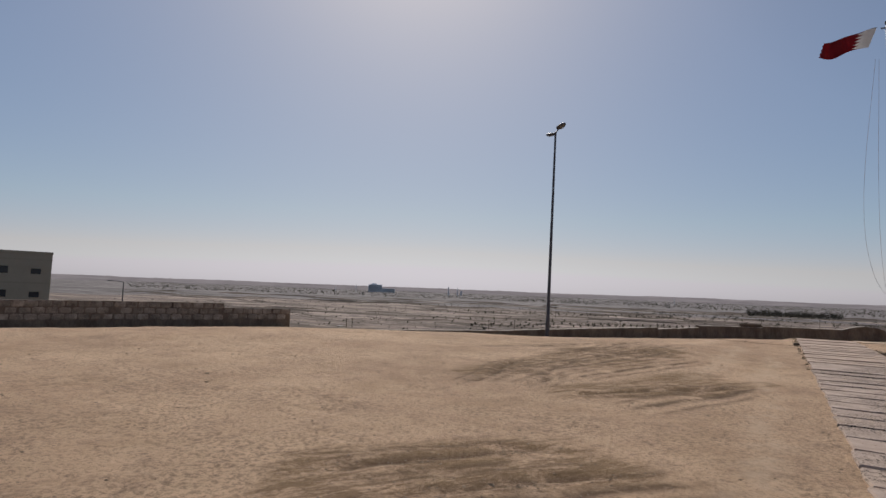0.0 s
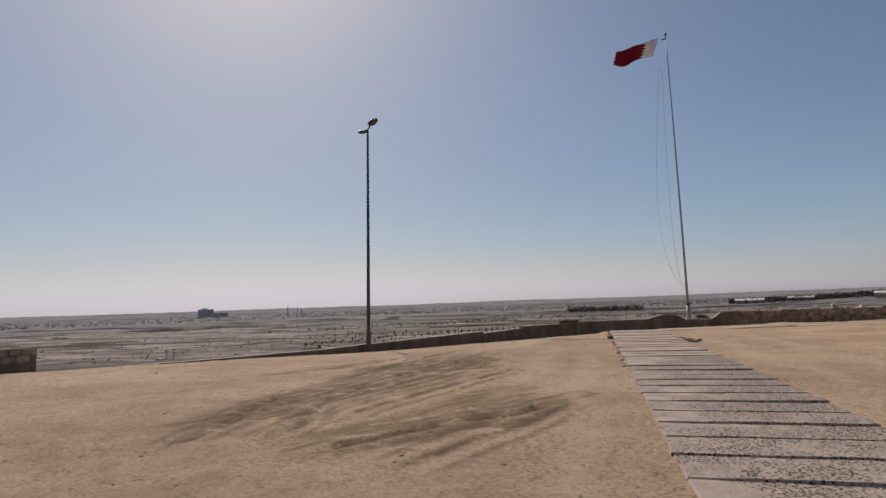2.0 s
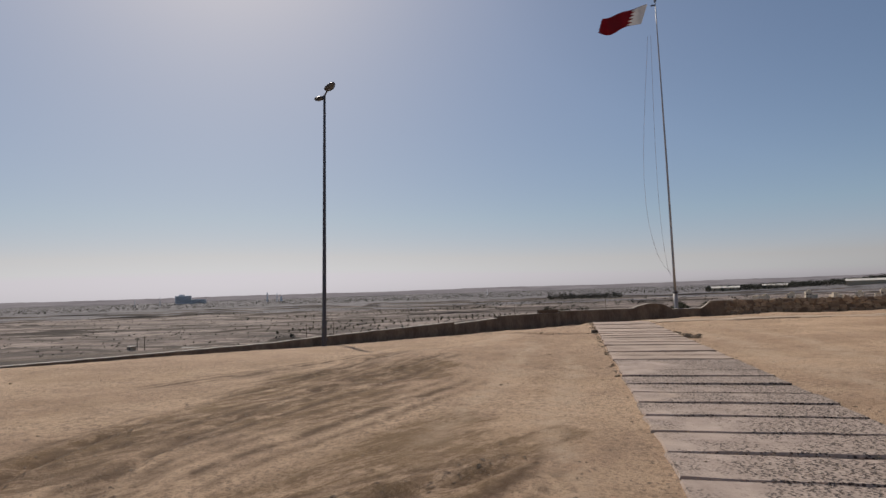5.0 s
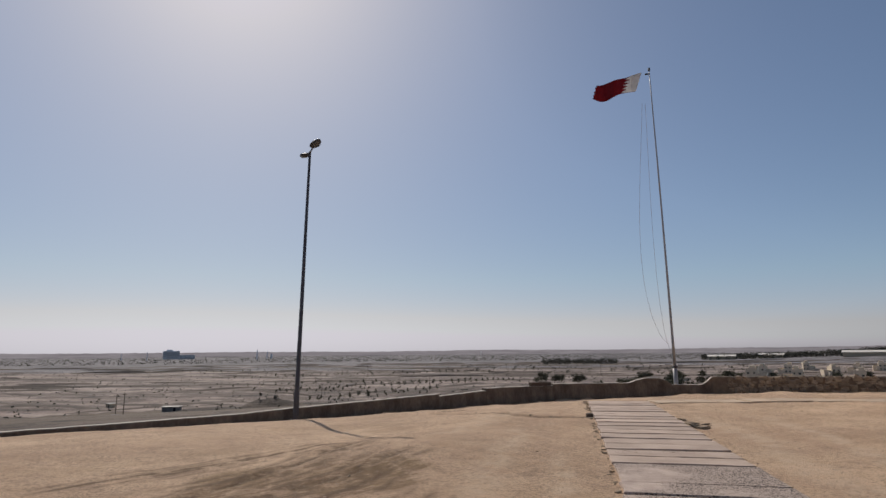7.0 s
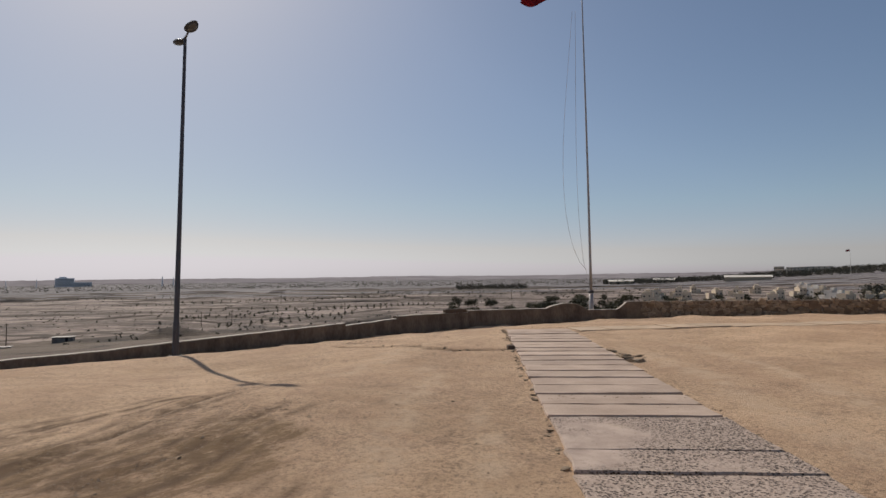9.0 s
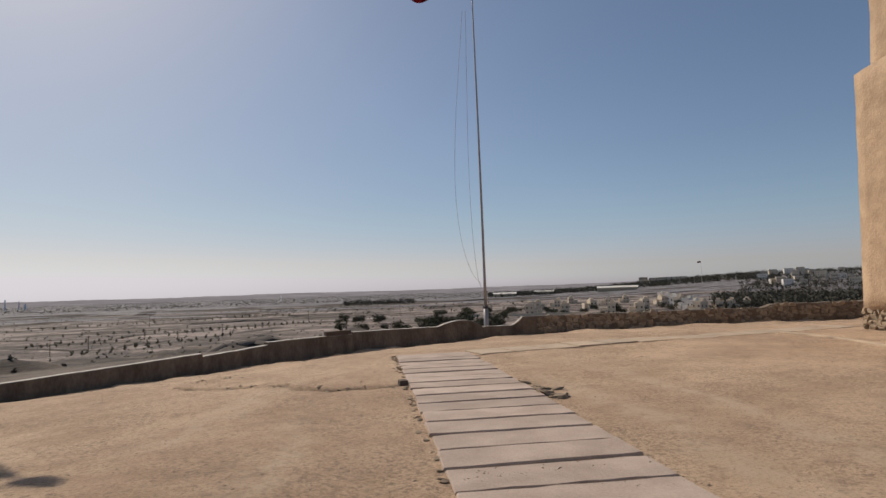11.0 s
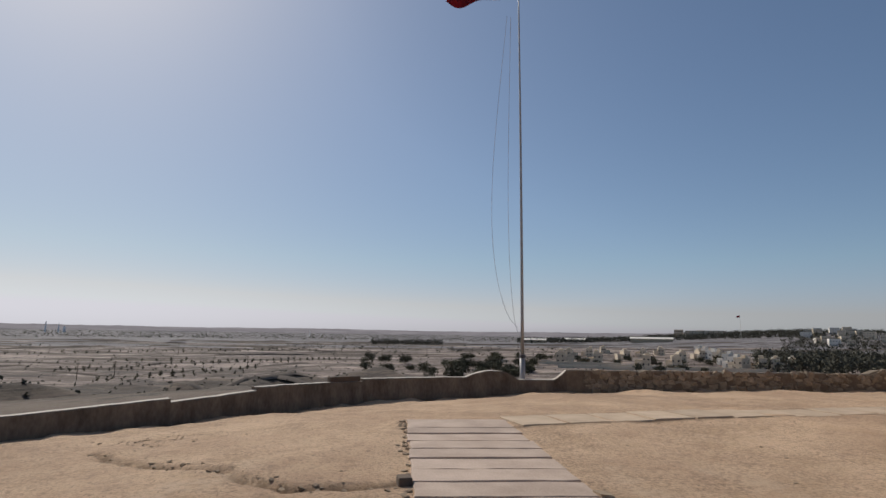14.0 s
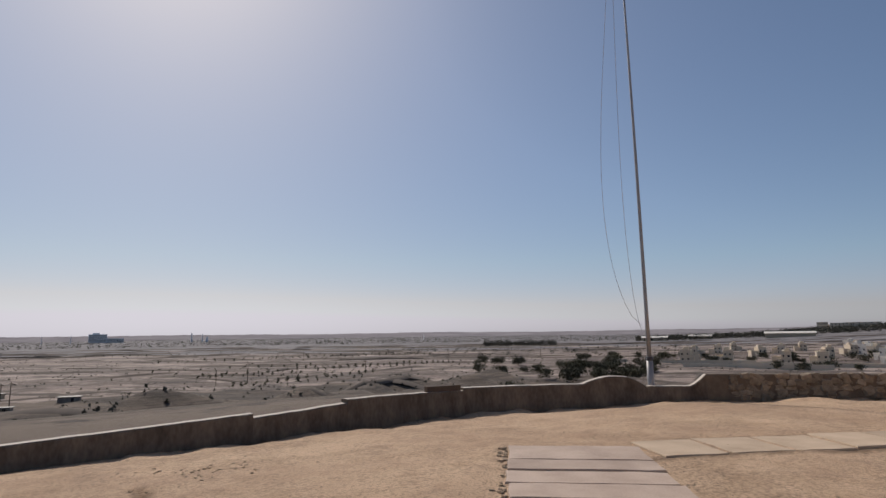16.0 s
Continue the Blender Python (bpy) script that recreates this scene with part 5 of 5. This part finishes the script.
def flats():
    """Unfinished-looking flats close below the hill."""
    x, y = polar(-65.2, 98, -0.6, -27.6)
    rz = 67.5
    base = ground_z(x, y)
    h = 4.72 - base
    t = thing("apartment_house", (0, 0, 0), 0, "tan concrete apartment house with small hooded windows", "building")
    t.matrix_world = pose(x, y, base, 0, 0, rz) @ Matrix.Translation((-9.0, 6.0, 0))
    part("wall", box(18, 12, h, (0, 0, 0), 0.06), HOUSE_GREY, t)
    part("roof_band", box(18.12, 12.12, 0.35, (0, 0, h - 0.35), 0.03), HOUSE_GREY, t)
    glass = from_bm(box(1.15, 0.1, 0.75), "window", GLASS)
    hood = from_bm(box(1.5, 0.45, 0.12), "hood", HOUSE_GREY)
    belt_me = from_bm(box(18.08, 0.06, 0.2), "belt_course", HOUSE_GREY)
    for s in range(6):
        zz = h - 3.15 - s * 3.25
        if zz < 0.5:
            break
        b = new("belt_course", belt_me)
        b.parent = t
        b.location = (0, -6.01, zz + 1.9)
        for u, wide in ((7.2, 1.0), (3.3, 1.35), (-1.5, 1.0), (-5.0, 1.0)):
            g = new("window", glass)
            g.parent = t
            g.location = (u, -6.0, zz)
            g.scale = (wide, 1, 1.3 if wide > 1.1 else 1)
            k = new("hood", hood)
            k.parent = t
            k.location = (u, -6.12, zz + (1.0 if wide > 1.1 else 0.78))
    x, y = polar(-59.9, 112, -0.6, -27.6)
    z = ground_z(x, y)
    hh = 0.9 - z
    lp = thing("road_lamp", (x, y, z), 0, "slim grey single-arm road lamp below the hill", "street lamp")
    part("pole", tube([(0, 0, 0), (0, 0, hh * 0.6), (0, 0, hh)], [0.14, 0.11, 0.08], 8), STEEL, lp)
    part("arm", tube([(0, 0, hh - 0.1), (-1.2, -0.6, hh + 0.05), (-2.0, -1.1, hh + 0.08)], [0.06, 0.05, 0.05], 6), STEEL, lp)
    part("lamp_head", box(0.9, 0.32, 0.16, (-2.1, -1.15, hh + 0.02), 0.05, 28), HEAD, lp)


def far_flag():
    x, y = polar(32.0, 1150)
    z = ground_z(x, y)
    t = thing("distant_flagpole", (x, y, z), 0, "tall distant flagpole with a small dark flag above the town", "flagpole")
    top = 42 - z
    part("pole", tube([(0, 0, 0), (0, 0, top)], [0.3, 0.12], 8), WHITE, t)
    bm = bmesh.new()
    g = [[bm.verts.new((-0.3 - 6.5 * i / 12, 0.5 * math.sin(i * 0.8), top - 0.5 - 3.4 * j / 4 - i * 0.10)) for i in range(13)] for j in range(5)]
    for j in range(4):
        for i in range(12):
            bm.faces.new((g[j][i], g[j][i + 1], g[j + 1][i + 1], g[j + 1][i]))
    part("flag_cloth", bm, FLAG_RED, t, "small dark red flag")


def huts():
    rnd = random.Random(2)
    for az, d, w, m in ((-42.8, 178, 4, SHEET_METAL), (-38.5, 190, 5, SHEET_METAL), (-43.2, 215, 3, HOUSE_GREY), (6, 330, 7, HOUSE), (10.5, 360, 6, HOUSE)):
        x, y = polar(az, d)
        t = thing("hut", (x, y, ground_z(x, y) - 0.2), rnd.uniform(-30, 30), "small weathered farm hut with a flat roof", "hut", "farm huts")
        part("wall", box(w, w * 0.6, 1.5, (0, 0, 0), 0.05), m, t)
        part("roof", box(w + 0.6, w * 0.6 + 0.6, 0.14, (0, 0, 1.5), 0.02), SHEET_METAL, t, "rusty sheet roof")
        part("door", box(0.7, 0.1, 1.3, (w * 0.2, -w * 0.3 - 0.01, 0.1)), GLASS, t)
    for az, d, h in ((-43.0, 185, 7), (-42.4, 186, 7), (-27.5, 230, 6), (-24.8, 232, 6), (-1.8, 118, 3.2), (-14, 260, 6), (3, 420, 8), (-6, 380, 8), (-20, 420, 8)):
        x, y = polar(az, d)
        t = thing("utility_post", (x, y, ground_z(x, y) - 0.3), rnd.uniform(-40, 40), "thin dark wooden post with a crossarm", "post", "posts on the plain")
        part("post", tube([(0, 0, 0), (0, 0, h)], [0.13, 0.09], 7), BARK, t)
        part("crossarm", box(1.3, 0.12, 0.12, (0, 0, h - 0.5), 0.01), BARK, t)


villas()
town()
far_block()
flats()
far_flag()
huts()


# ---- stones on the yard ----
def pebbles():
    """Loose grit and pebbles over the yard and the worn slabs."""
    rnd = np.random.RandomState(21)
    n = 34000
    y = -26 + 34 * rnd.rand(n) ** 1.25
    x = rnd.uniform(-13, 12, n)
    keep = (fbm(x * 0.45, y * 0.45, 3) + rnd.rand(n) * 0.35 > 0.60)
    x, y = x[keep], y[keep]
    gx = rnd.uniform(0.1, 2.1, 2600)
    gy = rnd.uniform(-23, -9.5, 2600)
    ex = np.concatenate([rnd.normal(-0.12, 0.13, 900), rnd.normal(2.12, 0.15, 900)])
    ey = rnd.uniform(-24, 0.2, 1800)
    # earth crumbs along both edges and in the joints of the narrow path
    f = rnd.rand(3200)
    cx = 2.0 + 14.0 * f
    cy = -0.18 + 3.12 * f + 0.12 * np.sin(np.pi * np.minimum(1, 2 * f)) + np.where(rnd.rand(3200) < 0.5, -0.57, 0.57) + rnd.normal(0, 0.05, 3200)
    # crumbs thrown up along the wheel ruts, the gully and the broken slab
    rx, ry = [rnd.normal(2.0, 0.2, 500)], [rnd.normal(-6.3, 0.32, 500)]
    for a, b in [(a, b) for a, b, depth in RUTS[:7]] + list(zip(GULLY, GULLY[1:])):
        m = int(130 * math.hypot(b[0] - a[0], b[1] - a[1]))
        g = rnd.rand(m)
        wob = rnd.normal(0, 0.12, m) * rnd.choice((0.5, 1.6), m)
        rx.append(a[0] + (b[0] - a[0]) * g + wob)
        ry.append(a[1] + (b[1] - a[1]) * g + rnd.normal(0, 0.05, m))
    ex, ey = np.concatenate([ex, cx] + rx), np.concatenate([ey, cy] + ry)
    on = np.concatenate([np.zeros(len(x)), np.ones(len(gx)), np.zeros(len(ex))]) > 0
    x, y = np.concatenate([x, gx, ex]), np.concatenate([y, gy, ey])
    z, d = land_height(x, y)
    ok = (d > 0.35) & ((x < 0.0) | (x > 2.0) | on | (y > 0.2))
    x, y, z, on = x[ok], y[ok], z[ok], on[ok]
    z = np.where(on & (x < 2.0), 0.012, z)
    s = 0.005 + 0.013 * rnd.rand(len(x)) ** 3
    s = np.where(~on & (rnd.rand(len(x)) < 0.10), s * rnd.uniform(1.1, 1.7, len(x)), s)
    s = np.where(rnd.rand(len(x)) < 0.02, s * 1.4, s)
    unit = np.array([(1, 0, 0), (-0.5, 0.87, 0.05), (-0.5, -0.87, 0), (0.05, 0.05, 0.55), (0.5, 0.6, 0.38)])
    tri = np.array([(0, 4, 3), (4, 1, 3), (1, 2, 3), (2, 0, 3)])
    a = rnd.uniform(0, math.tau, len(x))
    ca, sa = np.cos(a), np.sin(a)
    st = rnd.uniform(0.7, 1.4, len(x))
    vx = x[:, None] + s[:, None] * (unit[:, 0] * st[:, None] * ca[:, None] - unit[:, 1] * sa[:, None])
    vy = y[:, None] + s[:, None] * (unit[:, 0] * st[:, None] * sa[:, None] + unit[:, 1] * ca[:, None])
    vz = z[:, None] + s[:, None] * unit[:, 2] - 0.001
    verts = np.stack([vx, vy, vz], -1).reshape(-1, 3)
    faces = (np.arange(len(x))[:, None, None] * 5 + tri).reshape(-1, 3)
    me = bpy.data.meshes.new("pebbles")
    me.from_pydata(verts.tolist(), [], faces.tolist())
    me.materials.append(PEBBLE)
    tagged(new("pebbles", me), "fine tan grit and pebbles scattered over the packed sand", "pebbles", kind="stuff")


def rocks():
    rnd = random.Random(33)
    meshes = [from_bm(rough_stone(1, rnd.uniform(0.6, 0.9), rnd.uniform(0.45, 0.7), random.Random(200 + k), jitter=0.35), "rock", STONE if k % 3 else PEBBLE) for k in range(9)]
    spots = [(rnd.uniform(-12, -0.3), rnd.uniform(-25, 1), rnd.uniform(0.02, 0.05)) for _ in range(70)]
    spots += [(rnd.uniform(2.6, 12), rnd.uniform(-20, 0), rnd.uniform(0.02, 0.05)) for _ in range(50)]
    spots += [(-5.0 + rnd.gauss(0, 0.7), -0.2 + rnd.gauss(0, 0.5), rnd.uniform(0.02, 0.06)) for _ in range(60)]
    for a, b in zip(GULLY, GULLY[1:]):
        for _ in range(8):
            f = rnd.random()
            spots.append((a[0] + (b[0] - a[0]) * f + rnd.gauss(0, 0.1), a[1] + (b[1] - a[1]) * f + rnd.gauss(0, 0.1), rnd.uniform(0.03, 0.07)))
    for x, y, s in spots:
        o = new("rock", meshes[rnd.randrange(9)])
        z = ground_z(x, y)
        o.matrix_world = pose(x, y, z + s * 0.02, rnd.uniform(-20, 20), rnd.uniform(-20, 20), rnd.uniform(0, 360)) @ Matrix.Diagonal((s, s, s * 0.7, 1))
        tagged(o, "small loose stone lying on the packed sand", "rock", "loose stones on the yard")
    # broken slab edge beside the path
    rubble = [from_bm(rough_stone(1, rnd.uniform(0.6, 0.9), 0.5, random.Random(260 + k), jitter=0.35), "rubble_piece", STONE) for k in range(4)]
    for i in range(46):
        s = rnd.uniform(0.05, 0.15) if i % 4 else rnd.uniform(0.16, 0.26)
        x, y = 1.99 + abs(rnd.gauss(0.0, 0.17)), -6.3 + rnd.gauss(0, 0.33)
        o = new("rubble_piece", rubble[rnd.randrange(4)])
        o.matrix_world = pose(x, y, ground_z(x, y) + s * 0.06, rnd.uniform(-12, 12), rnd.uniform(-15, 15), rnd.uniform(0, 360)) @ Matrix.Diagonal((s, s, s * 0.5, 1))
        tagged(o, "broken piece of slab beside the path", "rubble", "broken slab pieces")
    for i in range(90):
        s = rnd.uniform(0.03, 0.085)
        x, y = -0.02 - abs(rnd.gauss(0, 0.05)), -0.1 - 13 * rnd.random() ** 1.6
        o = new("rubble_piece", rubble[rnd.randrange(4)])
        o.matrix_world = pose(x, y, ground_z(x, y) + s * 0.1, rnd.uniform(-15, 15), rnd.uniform(-15, 15), rnd.uniform(0, 360)) @ Matrix.Diagonal((s, s, s * 0.6, 1))
        tagged(o, "small broken stone along the path's ragged edge", "rubble", "broken stones along the path")
    o = part("drain_box", box(0.16, 0.2, 0.14, bevel=0.012), DARK_ROCK)
    o.matrix_world = pose(-0.1, -4.78, -0.06, 0, 0, 8)
    tagged(o, "small dark drain box at the path's edge", "drain")
    p = np.array([np.interp(S_BOX - 0.62, LINE_S, LINE[:, 0]), np.interp(S_BOX - 0.62, LINE_S, LINE[:, 1])])
    o = part("dark_board", box(1.15, 0.2, 0.17, bevel=0.012), DARK_ROCK)
    o.matrix_world = pose(p[0] - 0.1, p[1] + 0.12, 0.043, 0, 0, 34)
    tagged(o, "dark weathered board lying on the wall top", "board")


def wall_stones():
    """Uneven stones on the yard face of the rubble wall."""
    rnd = random.Random(44)
    meshes = [from_bm(rough_stone(rnd.uniform(0.2, 0.42), 0.13, rnd.uniform(0.12, 0.24), random.Random(300 + k), jitter=0.4), "stone", WALL_STONE) for k in range(16)]
    for row in range(5):
        s = S_HUMP1 + 0.7 + rnd.uniform(0, 0.3)
        while s < S_END - 0.2:
            x, y = float(np.interp(s, LINE_S, LINE[:, 0])), float(np.interp(s, LINE_S, LINE[:, 1]))
            x2, y2 = float(np.interp(s + 0.05, LINE_S, LINE[:, 0])), float(np.interp(s + 0.05, LINE_S, LINE[:, 1]))
            ang = math.degrees(math.atan2(y2 - y, x2 - x))
            nx, ny = math.sin(radians(ang)), -math.cos(radians(ang))
            z = top_right(s) - 0.06 - row * 0.17 + rnd.uniform(-0.05, 0.04)
            out = rnd.uniform(-0.035, 0.012)
            if rnd.random() < 0.86 and z > -0.45:
                o = new("stone", meshes[rnd.randrange(16)])
                o.parent = stone_wall
                o.matrix_local = pose(x + nx * out, y + ny * out, z, rnd.uniform(-10, 10), rnd.uniform(-22, 22), ang)
            s += rnd.uniform(0.24, 0.42)


pebbles()
rocks()
wall_stones()
